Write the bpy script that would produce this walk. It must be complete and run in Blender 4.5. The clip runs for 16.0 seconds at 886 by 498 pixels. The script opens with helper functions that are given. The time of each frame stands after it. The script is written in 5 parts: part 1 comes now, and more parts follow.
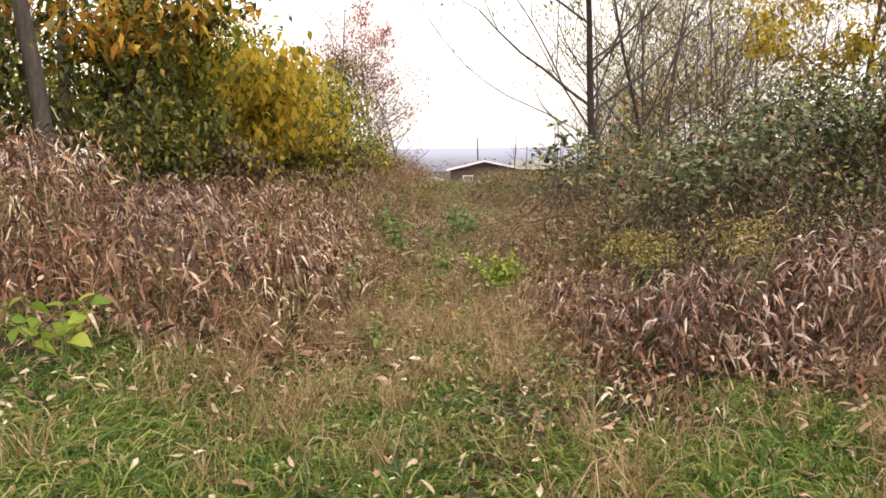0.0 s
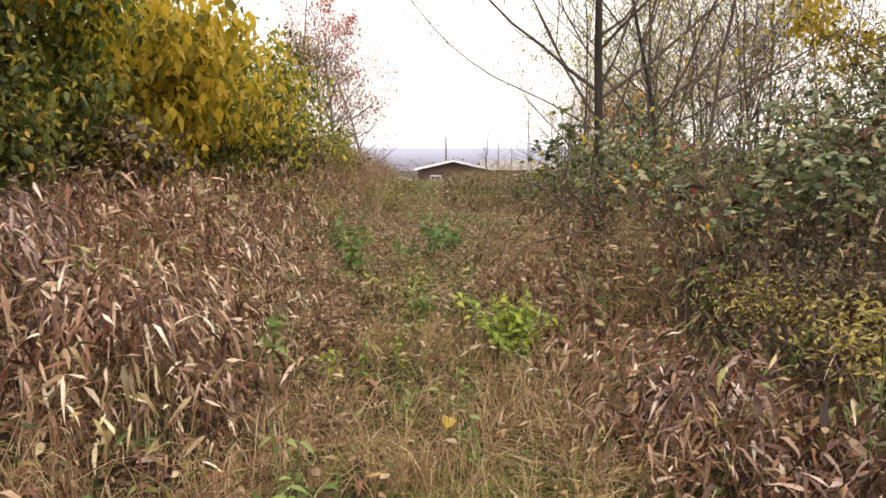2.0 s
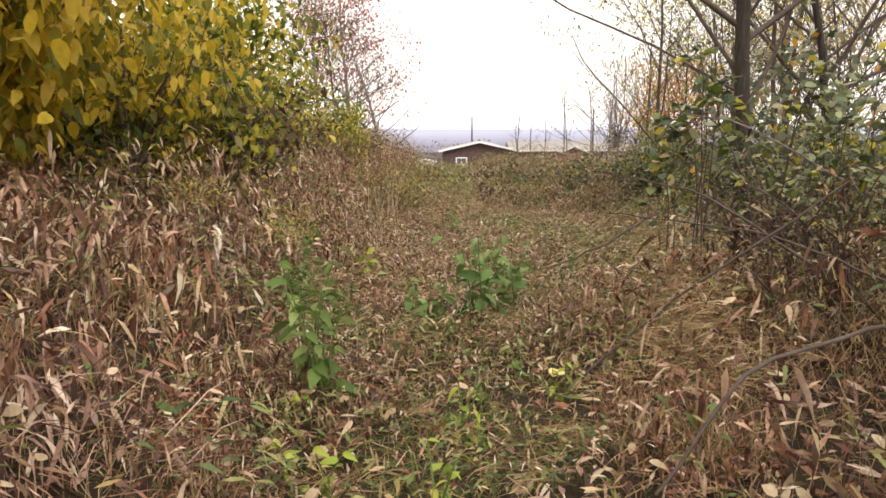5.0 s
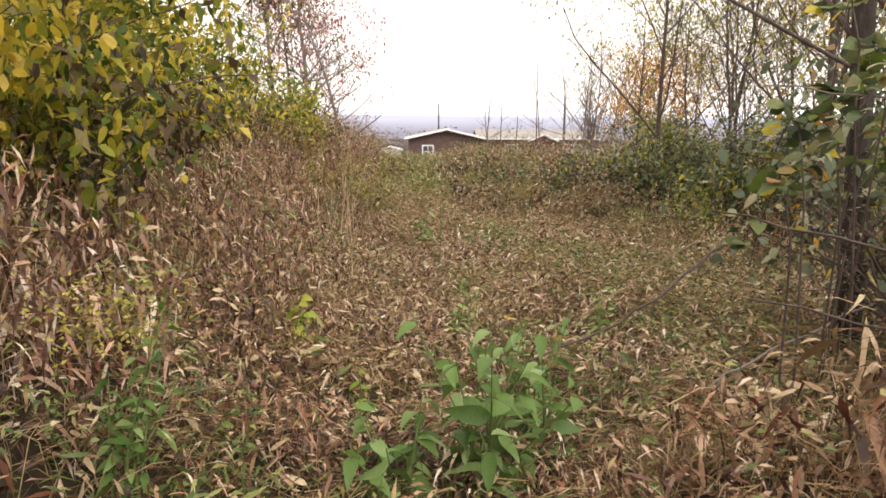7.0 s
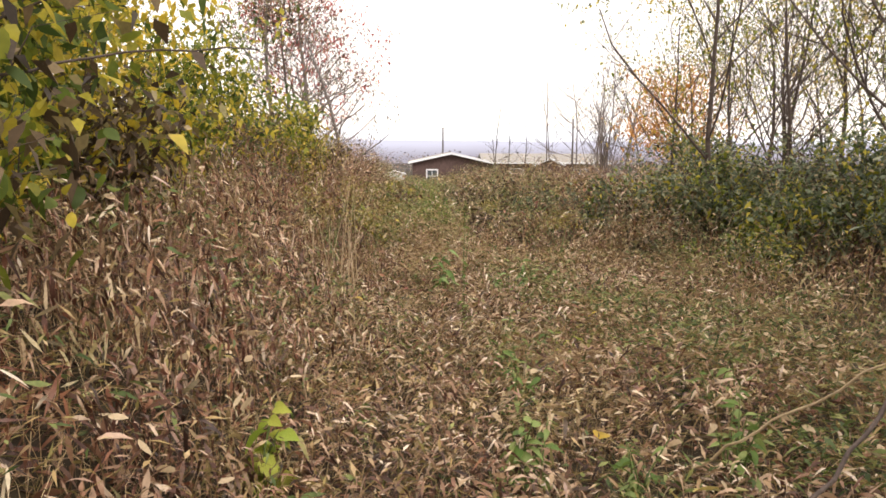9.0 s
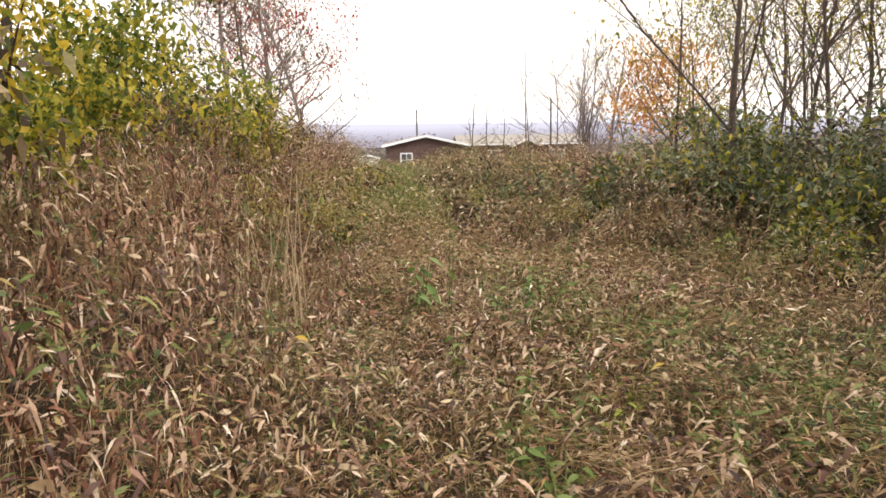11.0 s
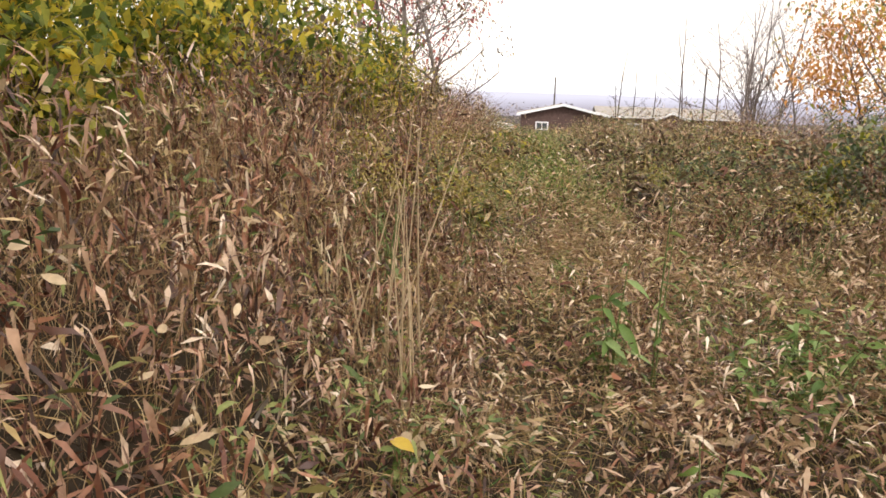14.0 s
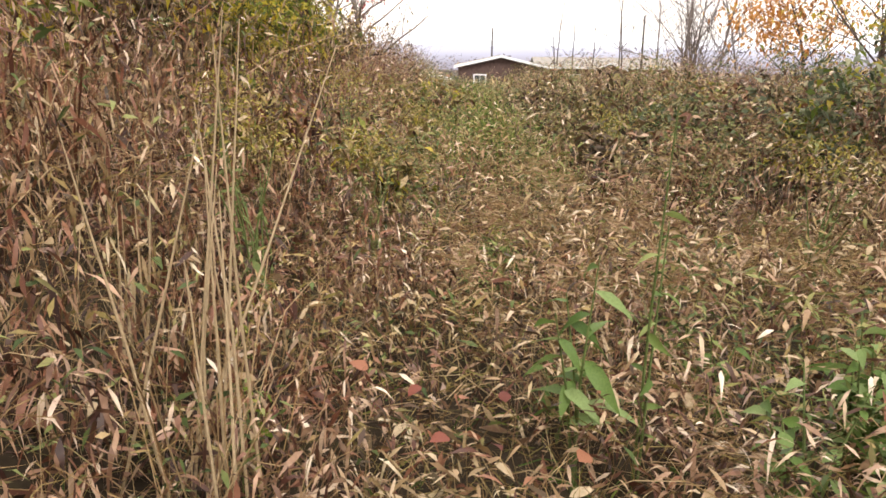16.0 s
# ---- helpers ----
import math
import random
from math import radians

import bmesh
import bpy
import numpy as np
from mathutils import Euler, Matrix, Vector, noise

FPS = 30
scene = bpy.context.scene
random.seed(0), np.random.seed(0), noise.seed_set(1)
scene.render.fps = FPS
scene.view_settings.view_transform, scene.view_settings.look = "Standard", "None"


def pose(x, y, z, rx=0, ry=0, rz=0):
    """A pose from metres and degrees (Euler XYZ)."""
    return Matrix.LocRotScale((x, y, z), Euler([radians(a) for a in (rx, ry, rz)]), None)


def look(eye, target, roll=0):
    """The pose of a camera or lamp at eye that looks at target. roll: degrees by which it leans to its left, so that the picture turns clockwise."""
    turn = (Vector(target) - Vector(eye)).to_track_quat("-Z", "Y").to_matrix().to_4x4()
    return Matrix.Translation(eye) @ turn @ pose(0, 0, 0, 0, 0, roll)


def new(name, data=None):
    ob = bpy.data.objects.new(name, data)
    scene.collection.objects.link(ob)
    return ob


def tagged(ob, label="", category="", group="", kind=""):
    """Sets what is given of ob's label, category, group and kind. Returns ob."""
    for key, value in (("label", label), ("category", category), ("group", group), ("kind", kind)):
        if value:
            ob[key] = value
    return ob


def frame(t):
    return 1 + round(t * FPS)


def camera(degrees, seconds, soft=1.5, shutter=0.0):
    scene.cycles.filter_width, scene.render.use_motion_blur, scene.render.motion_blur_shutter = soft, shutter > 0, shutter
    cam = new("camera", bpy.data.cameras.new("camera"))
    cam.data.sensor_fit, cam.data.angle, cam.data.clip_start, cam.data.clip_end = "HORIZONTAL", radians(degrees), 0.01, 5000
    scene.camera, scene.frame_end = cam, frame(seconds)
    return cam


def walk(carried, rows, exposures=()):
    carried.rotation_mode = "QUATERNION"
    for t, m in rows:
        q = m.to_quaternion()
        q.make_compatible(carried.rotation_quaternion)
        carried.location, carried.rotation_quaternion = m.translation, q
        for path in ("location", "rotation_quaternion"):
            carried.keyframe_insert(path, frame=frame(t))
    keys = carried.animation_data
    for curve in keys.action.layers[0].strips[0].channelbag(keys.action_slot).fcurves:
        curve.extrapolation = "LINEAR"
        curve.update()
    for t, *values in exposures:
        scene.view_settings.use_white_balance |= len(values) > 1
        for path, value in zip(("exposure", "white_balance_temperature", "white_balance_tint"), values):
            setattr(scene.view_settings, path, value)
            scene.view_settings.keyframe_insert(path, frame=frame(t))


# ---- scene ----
cam = camera(61.4, 16.0, soft=1.65)
PATH = [
    (0, (0.13, 0.04, 1.312), (0.122, 2.025, 1.066), -1.0),
    (0.5, (0.162, 0.739, 1.309), (0.166, 2.726, 1.084), -1.6),
    (1, (0.082, 1.44, 1.291), (0.168, 3.426, 1.069), -0.5),
    (1.5, (0.074, 2.136, 1.268), (0.18, 4.12, 1.041), -0.3),
    (2, (0.025, 2.847, 1.231), (0.109, 4.83, 0.984), -0.1),
    (2.5, (-0.02, 3.58, 1.186), (0.076, 5.555, 0.887), -0.1),
    (3, (-0.01, 4.328, 1.203), (0.081, 6.302, 0.894), -0.8),
    (3.5, (-0.067, 5.02, 1.216), (0.008, 7.001, 0.955), -0.7),
    (3.7, (-0.058, 5.292, 1.203), (0.005, 7.274, 0.936), -1.0),
    (5.8, (0.039, 8.389, 1.226), (0.034, 10.356, 0.866), -0.0),
    (6, (0.048, 8.663, 1.281), (0.048, 10.626, 0.899), -0.5),
    (6.5, (0.056, 9.27, 1.289), (0.161, 11.24, 0.962), -0.5),
    (7, (-0.005, 9.734, 1.266), (0.107, 11.704, 0.935), 0.4),
    (7.5, (-0.071, 10.295, 1.235), (0.032, 12.247, 0.811), 0.0),
    (8, (-0.05, 10.84, 1.24), (0.007, 12.806, 0.88), -0.7),
    (8.5, (-0.109, 11.406, 1.177), (-0.004, 13.382, 0.885), -0.1),
    (9, (-0.131, 11.705, 1.182), (-0.026, 13.684, 0.915), 0.3),
    (9.2, (-0.111, 11.818, 1.164), (-0.003, 13.796, 0.889), 0.3),
    (11.3, (-0.022, 14.119, 1.071), (0.15, 16.085, 0.743), -0.9),
    (11.5, (-0.016, 14.312, 1.033), (0.168, 16.273, 0.685), -0.4),
    (12, (-0.066, 14.753, 1.013), (0.14, 16.708, 0.646), 0.1),
    (12.5, (-0.106, 15.174, 0.981), (0.033, 17.127, 0.575), -0.8),
    (13, (-0.172, 15.515, 0.97), (-0.187, 17.47, 0.551), -0.8),
    (13.5, (-0.266, 15.913, 0.964), (-0.395, 17.875, 0.599), 2.0),
    (14, (-0.245, 16.18, 0.93), (-0.409, 18.133, 0.535), 1.7),
    (14.5, (-0.161, 16.5, 0.91), (-0.354, 18.454, 0.534), 0.8),
    (15, (-0.155, 16.719, 0.863), (-0.4, 18.651, 0.409), -0.4),
    (15.5, (-0.145, 17.18, 0.826), (-0.281, 19.123, 0.373), 0.7),
    (16, (-0.093, 17.659, 0.771), (-0.103, 19.594, 0.266), 0.7),
]
walk(cam, [(t, look(eye, target, roll)) for t, eye, target, roll in PATH],
     exposures=[(0, 0.36), (3, 0.29), (6.5, 0.5), (9, 0.46), (14, 0.48), (16, 0.66)])

# ---- world, sun, exposure ----
world = bpy.data.worlds.new("overcast_sky")
scene.world = world
world.use_nodes = True
wn, wl = world.node_tree.nodes, world.node_tree.links
bg = wn["Background"]
sky = wn.new("ShaderNodeTexSky")
sky.sky_type = "NISHITA"
sky.sun_disc = False
sky.sun_elevation, sky.sun_rotation = radians(48), radians(150)
sky.dust_density = 6.0
cloud = wn.new("ShaderNodeMix")
cloud.data_type = "RGBA"
cloud.inputs[0].default_value = 0.88
wl.new(sky.outputs[0], cloud.inputs[6])
cloud.inputs[7].default_value = (11.9, 10.9, 10.1, 1)
wl.new(cloud.outputs[2], bg.inputs[0])
bg.inputs[1].default_value = 0.125
sun_data = bpy.data.lights.new("sun", "SUN")
sun_data.energy, sun_data.angle, sun_data.color = 1.5, radians(28), (1.0, 0.97, 0.92)
sun = new("sun", sun_data)
sun.matrix_world = look((30, -40, 60), (0, 10, 0))


# ---- materials ----
def nodes_of(name):
    m = bpy.data.materials.new(name)
    m.use_nodes = True
    return m, m.node_tree.nodes, m.node_tree.links


def ramp_node(n, stops):
    r = n.new("ShaderNodeValToRGB")
    e = r.color_ramp.elements
    while len(e) < len(stops):
        e.new(0.5)
    for el, (p, c) in zip(e, stops):
        el.position, el.color = p, (*c, 1)
    return r


def leaf_material(name, stops, patch=(0.8, 0.25), translucent=0.3, rough=0.55, spots=60.0, random_object=False, tint=None, gloss=0.35):
    """Leaves: each leaf has its own tone, patches drift over metres, fine mottling along the blade."""
    m, n, l = nodes_of(name)
    geo = n.new("ShaderNodeNewGeometry")
    co = n.new("ShaderNodeTexCoord")
    big = n.new("ShaderNodeTexNoise")
    big.inputs["Scale"].default_value = patch[0]
    big.inputs["Detail"].default_value, big.inputs["Roughness"].default_value = 6, 0.75
    l.new(co.outputs["Object"], big.inputs["Vector"])
    sub = n.new("ShaderNodeMath")
    sub.operation = "MULTIPLY_ADD"
    l.new(big.outputs["Fac"], sub.inputs[0])
    sub.inputs[1].default_value, sub.inputs[2].default_value = patch[1] * 2, -patch[1]
    add = n.new("ShaderNodeMath")
    add.use_clamp = True
    if random_object:
        info = n.new("ShaderNodeObjectInfo")
        l.new(info.outputs["Random"], add.inputs[0])
    else:
        l.new(geo.outputs["Random Per Island"], add.inputs[0])
    l.new(sub.outputs[0], add.inputs[1])
    r = ramp_node(n, stops)
    l.new(add.outputs[0], r.inputs[0])
    tone = r.outputs[0]
    if tint:
        second = ramp_node(n, tint[1])
        l.new(add.outputs[0], second.inputs[0])
        drift = n.new("ShaderNodeTexNoise")
        drift.inputs["Scale"].default_value, drift.inputs["Detail"].default_value = tint[0], 4
        l.new(co.outputs["Object"], drift.inputs["Vector"])
        edge = n.new("ShaderNodeMapRange")
        edge.inputs["From Min"].default_value, edge.inputs["From Max"].default_value = 0.5, 0.68
        l.new(drift.outputs["Fac"], edge.inputs["Value"])
        blend = n.new("ShaderNodeMix")
        blend.data_type = "RGBA"
        l.new(edge.outputs[0], blend.inputs[0])
        l.new(tone, blend.inputs[6])
        l.new(second.outputs[0], blend.inputs[7])
        tone = blend.outputs[2]
    fine = n.new("ShaderNodeTexNoise")
    fine.inputs["Scale"].default_value = spots
    l.new(co.outputs["Object"], fine.inputs["Vector"])
    hsv = n.new("ShaderNodeHueSaturation")
    fm = n.new("ShaderNodeMapRange")
    fm.inputs["To Min"].default_value, fm.inputs["To Max"].default_value = 0.65, 1.35
    l.new(fine.outputs["Fac"], fm.inputs["Value"])
    l.new(fm.outputs[0], hsv.inputs["Value"])
    l.new(tone, hsv.inputs["Color"])
    p = n["Principled BSDF"]
    p.inputs["Roughness"].default_value = rough
    p.inputs["Specular IOR Level"].default_value = gloss
    l.new(hsv.outputs[0], p.inputs["Base Color"])
    tr = n.new("ShaderNodeBsdfTranslucent")
    l.new(hsv.outputs[0], tr.inputs["Color"])
    mix = n.new("ShaderNodeMixShader")
    mix.inputs[0].default_value = translucent
    l.new(p.outputs[0], mix.inputs[1])
    l.new(tr.outputs[0], mix.inputs[2])
    l.new(mix.outputs[0], n["Material Output"].inputs["Surface"])
    return m


def surface(name, stops, scale=8.0, rough=0.8, bump=0.3, stretch=(1, 1, 1), fine=60.0, metallic=0.0):
    m, n, l = nodes_of(name)
    co = n.new("ShaderNodeTexCoord")
    mp = n.new("ShaderNodeMapping")
    mp.inputs["Scale"].default_value = stretch
    l.new(co.outputs["Object"], mp.inputs["Vector"])
    a = n.new("ShaderNodeTexNoise")
    a.inputs["Scale"].default_value, a.inputs["Detail"].default_value = scale, 6
    b = n.new("ShaderNodeTexNoise")
    b.inputs["Scale"].default_value, b.inputs["Detail"].default_value = fine, 4
    l.new(mp.outputs[0], a.inputs["Vector"])
    l.new(mp.outputs[0], b.inputs["Vector"])
    mx = n.new("ShaderNodeMath")
    mx.operation = "MULTIPLY_ADD"
    mx.inputs[1].default_value = 0.35
    l.new(b.outputs["Fac"], mx.inputs[0])
    sc = n.new("ShaderNodeMath")
    sc.operation = "MULTIPLY"
    sc.inputs[1].default_value = 0.65
    l.new(a.outputs["Fac"], sc.inputs[0])
    l.new(sc.outputs[0], mx.inputs[2])
    r = ramp_node(n, stops)
    l.new(mx.outputs[0], r.inputs[0])
    p = n["Principled BSDF"]
    p.inputs["Roughness"].default_value, p.inputs["Metallic"].default_value = rough, metallic
    p.inputs["Specular IOR Level"].default_value = 0.25
    l.new(r.outputs[0], p.inputs["Base Color"])
    bp = n.new("ShaderNodeBump")
    bp.inputs["Strength"].default_value, bp.inputs["Distance"].default_value = bump, 0.02
    l.new(mx.outputs[0], bp.inputs["Height"])
    l.new(bp.outputs[0], p.inputs["Normal"])
    return m


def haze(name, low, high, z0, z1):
    """Far, misty distance: a plain glowing backdrop, haze painted as a fade by height."""
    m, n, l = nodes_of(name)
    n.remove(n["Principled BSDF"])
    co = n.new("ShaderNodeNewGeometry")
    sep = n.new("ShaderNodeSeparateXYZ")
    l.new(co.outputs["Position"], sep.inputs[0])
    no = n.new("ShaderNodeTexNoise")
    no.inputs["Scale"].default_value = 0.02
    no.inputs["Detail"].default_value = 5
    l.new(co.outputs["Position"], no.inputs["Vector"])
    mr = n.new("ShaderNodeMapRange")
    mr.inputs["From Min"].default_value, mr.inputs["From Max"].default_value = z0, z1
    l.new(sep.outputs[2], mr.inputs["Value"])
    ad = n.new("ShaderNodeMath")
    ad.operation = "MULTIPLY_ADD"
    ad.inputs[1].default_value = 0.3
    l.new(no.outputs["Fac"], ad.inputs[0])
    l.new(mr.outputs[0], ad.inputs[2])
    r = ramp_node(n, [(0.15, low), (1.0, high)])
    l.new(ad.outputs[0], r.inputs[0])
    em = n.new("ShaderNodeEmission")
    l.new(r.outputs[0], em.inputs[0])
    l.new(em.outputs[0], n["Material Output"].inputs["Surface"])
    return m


DRY = [(0.0, (0.032, 0.014, 0.009)), (0.27, (0.105, 0.048, 0.028)), (0.52, (0.25, 0.138, 0.08)), (0.72, (0.42, 0.265, 0.17)), (0.88, (0.60, 0.45, 0.325)), (1.0, (0.82, 0.70, 0.565))]
OLIVE = [(0.0, (0.05, 0.036, 0.016)), (0.4, (0.19, 0.14, 0.05)), (0.7, (0.36, 0.28, 0.12)), (1.0, (0.64, 0.54, 0.32))]
RUST = [(0.0, (0.036, 0.013, 0.009)), (0.4, (0.15, 0.054, 0.03)), (0.75, (0.31, 0.14, 0.076)), (1.0, (0.56, 0.38, 0.255))]
MAUVE = [(0.0, (0.03, 0.017, 0.014)), (0.35, (0.10, 0.052, 0.04)), (0.6, (0.22, 0.13, 0.10)), (0.82, (0.42, 0.29, 0.235)), (1.0, (0.70, 0.58, 0.49))]
mat_dry = leaf_material("dry_leaf", DRY, patch=(0.8, 0.5), translucent=0.1, rough=0.5, gloss=0.4, tint=(0.9, OLIVE))
mat_rust = leaf_material("rusty_leaf", RUST, patch=(1.1, 0.45), translucent=0.1, rough=0.5, gloss=0.4, tint=(1.4, MAUVE))
mat_dry_green = leaf_material("half_dry_leaf", [(0.0, (0.07, 0.055, 0.02)), (0.3, (0.18, 0.15, 0.045)), (0.55, (0.31, 0.23, 0.08)), (0.8, (0.44, 0.30, 0.14)), (1.0, (0.60, 0.46, 0.27))], patch=(0.7, 0.35), translucent=0.15)
mat_meadow = leaf_material("rough_meadow_blade", [(0.0, (0.07, 0.075, 0.02)), (0.35, (0.16, 0.165, 0.045)), (0.65, (0.27, 0.235, 0.08)), (1.0, (0.52, 0.42, 0.24))], patch=(0.5, 0.35), translucent=0.2)
mat_straw = leaf_material("straw_blade", [(0.0, (0.16, 0.09, 0.04)), (0.5, (0.34, 0.22, 0.10)), (1.0, (0.55, 0.42, 0.25))], patch=(1.0, 0.25), translucent=0.12)
mat_scrap = leaf_material("pale_leaf_scrap", [(0.0, (0.24, 0.14, 0.075)), (0.4, (0.38, 0.25, 0.14)), (0.75, (0.52, 0.38, 0.24)), (1.0, (0.66, 0.53, 0.38))], patch=(1.4, 0.25), translucent=0.15)
mat_pale_straw = leaf_material("pale_straw", [(0.0, (0.36, 0.25, 0.14)), (1.0, (0.62, 0.49, 0.32))], translucent=0.2)
mat_grass = leaf_material("grass_blade", [(0.0, (0.03, 0.07, 0.014)), (0.35, (0.10, 0.18, 0.03)), (0.65, (0.22, 0.30, 0.055)), (0.85, (0.36, 0.38, 0.10)), (0.94, (0.46, 0.34, 0.16)), (1.0, (0.60, 0.48, 0.30))], patch=(1.1, 0.32), translucent=0.4)
mat_weed = leaf_material("weed_leaf", [(0.0, (0.045, 0.07, 0.022)), (0.4, (0.11, 0.15, 0.045)), (0.7, (0.20, 0.24, 0.075)), (0.9, (0.34, 0.34, 0.12)), (1.0, (0.46, 0.40, 0.18))], patch=(0.9, 0.3), translucent=0.3)
mat_broad = leaf_material("broad_green_leaf", [(0.0, (0.08, 0.145, 0.03)), (0.5, (0.18, 0.265, 0.065)), (1.0, (0.34, 0.40, 0.14))], patch=(3, 0.1), translucent=0.4, spots=25, random_object=True)
mat_sage = leaf_material("sage_green_leaf", [(0.0, (0.075, 0.135, 0.03)), (0.5, (0.155, 0.245, 0.06)), (1.0, (0.29, 0.385, 0.15))], patch=(3, 0.1), translucent=0.35, spots=25, random_object=True)
mat_bramble = leaf_material("bramble_leaf", [(0.0, (0.05, 0.066, 0.03)), (0.35, (0.135, 0.165, 0.075)), (0.7, (0.24, 0.28, 0.135)), (0.9, (0.40, 0.42, 0.25)), (1.0, (0.42, 0.28, 0.13))], patch=(0.9, 0.25), translucent=0.3, rough=0.45, gloss=0.45)
mat_mauve = leaf_material("mauve_dry_leaf", MAUVE, patch=(1.6, 0.3), translucent=0.1, rough=0.5, gloss=0.4)
mat_lime = leaf_material("lime_leaf", [(0.0, (0.17, 0.27, 0.03)), (0.6, (0.36, 0.44, 0.06)), (1.0, (0.54, 0.54, 0.11))], patch=(3, 0.1), translucent=0.45, spots=25, random_object=True)
mat_yellow = leaf_material("yellow_leaf", [(0.0, (0.10, 0.11, 0.018)), (0.2, (0.28, 0.245, 0.03)), (0.5, (0.52, 0.39, 0.035)), (0.8, (0.66, 0.47, 0.045)), (1.0, (0.75, 0.58, 0.14))], patch=(0.9, 0.3), translucent=0.6, spots=20)
mat_yelgreen = leaf_material("yellow_green_leaf", [(0.0, (0.04, 0.065, 0.015)), (0.3, (0.12, 0.165, 0.025)), (0.6, (0.26, 0.27, 0.035)), (0.85, (0.50, 0.42, 0.045)), (1.0, (0.64, 0.50, 0.09))], patch=(0.8, 0.3), translucent=0.48, spots=20)
mat_orange = leaf_material("orange_leaf", [(0.0, (0.34, 0.14, 0.015)), (0.5, (0.66, 0.37, 0.04)), (1.0, (0.76, 0.52, 0.10))], translucent=0.45, spots=20)
mat_red = leaf_material("red_leaf", [(0.0, (0.20, 0.035, 0.035)), (0.5, (0.44, 0.06, 0.06)), (1.0, (0.58, 0.20, 0.12))], translucent=0.4)
mat_thicket = leaf_material("thicket_leaf", [(0.0, (0.03, 0.042, 0.014)), (0.35, (0.08, 0.11, 0.036)), (0.65, (0.15, 0.185, 0.065)), (0.86, (0.25, 0.265, 0.11)), (0.95, (0.34, 0.22, 0.08)), (1.0, (0.40, 0.15, 0.06))], patch=(0.9, 0.28), translucent=0.35)
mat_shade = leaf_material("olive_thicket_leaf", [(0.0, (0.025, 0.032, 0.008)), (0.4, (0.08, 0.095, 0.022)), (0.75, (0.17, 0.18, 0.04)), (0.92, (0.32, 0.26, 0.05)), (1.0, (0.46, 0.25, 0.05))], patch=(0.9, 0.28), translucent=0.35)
mat_greygreen = leaf_material("grey_green_leaf", [(0.0, (0.05, 0.07, 0.035)), (0.3, (0.125, 0.15, 0.09)), (0.65, (0.22, 0.25, 0.155)), (0.85, (0.36, 0.37, 0.23)), (1.0, (0.42, 0.27, 0.13))], patch=(0.9, 0.3), translucent=0.35)
mat_peach = leaf_material("peach_leaf", [(0.0, (0.34, 0.13, 0.03)), (0.5, (0.58, 0.26, 0.06)), (1.0, (0.68, 0.40, 0.13))], translucent=0.4, spots=20)
mat_brownshrub = leaf_material("brown_thicket_leaf", [(0.0, (0.03, 0.02, 0.013)), (0.4, (0.10, 0.066, 0.038)), (0.7, (0.19, 0.135, 0.07)), (0.88, (0.27, 0.23, 0.09)), (1.0, (0.48, 0.36, 0.22))], patch=(0.9, 0.3), translucent=0.2)
mat_flower = leaf_material("goldenrod_head", [(0.0, (0.17, 0.145, 0.03)), (0.6, (0.33, 0.275, 0.05)), (1.0, (0.46, 0.38, 0.10))], patch=(3, 0.1), translucent=0.3)
mat_fallen = leaf_material("fallen_yellow_leaf", [(0.0, (0.42, 0.28, 0.03)), (0.6, (0.62, 0.47, 0.06)), (1.0, (0.70, 0.58, 0.20))], patch=(3, 0.1), translucent=0.2, spots=30, random_object=True)
mat_fallen_red = leaf_material("fallen_red_leaf", [(0.0, (0.12, 0.03, 0.022)), (0.6, (0.24, 0.07, 0.045)), (1.0, (0.36, 0.16, 0.09))], patch=(3, 0.1), translucent=0.2, spots=30, random_object=True)
mat_bark = surface("grey_brown_bark", [(0.25, (0.03, 0.024, 0.02)), (0.55, (0.085, 0.068, 0.056)), (0.8, (0.17, 0.15, 0.13))], scale=9, stretch=(3, 3, 0.6), bump=0.9, rough=0.9)
mat_darkbark = surface("dark_bark", [(0.25, (0.018, 0.014, 0.012)), (0.55, (0.055, 0.043, 0.036)), (0.8, (0.12, 0.10, 0.088))], scale=11, stretch=(3, 3, 0.6), bump=1.0, rough=0.9)
mat_twig = surface("twig_bark", [(0.3, (0.05, 0.036, 0.03)), (0.7, (0.14, 0.105, 0.09))], scale=12, rough=0.85, bump=0.2)
mat_paletwig = surface("pale_twig_bark", [(0.3, (0.13, 0.10, 0.09)), (0.7, (0.26, 0.22, 0.20))], scale=12, rough=0.85, bump=0.2)
mat_drystem = surface("dry_stem", [(0.3, (0.07, 0.035, 0.02)), (0.7, (0.20, 0.12, 0.07))], scale=10, rough=0.8, bump=0.1)
mat_greenstem = surface("green_stem", [(0.3, (0.08, 0.12, 0.03)), (0.7, (0.18, 0.22, 0.08))], scale=10, rough=0.6, bump=0.1)
mat_soil = surface("leaf_mould_soil", [(0.25, (0.014, 0.009, 0.006)), (0.5, (0.034, 0.023, 0.013)), (0.7, (0.05, 0.042, 0.018)), (0.85, (0.08, 0.055, 0.032))], scale=1.5, fine=40, rough=0.95, bump=0.8)


# ---- the lie of the land ----
GY = [-60, 0, 5, 10, 12, 14.5, 17, 20, 24, 40, 60, 95, 130, 400, 3000]
GZ = [0.3, -0.08, -0.13, -0.14, -0.2, -0.33, -0.48, -0.6, -0.62, -0.62, -1.5, -3.6, -4.2, -9, -40]


def sstep(a, b, v):
    u = np.clip((v - a) / (b - a), 0, 1)
    return u * u * (3 - 2 * u)


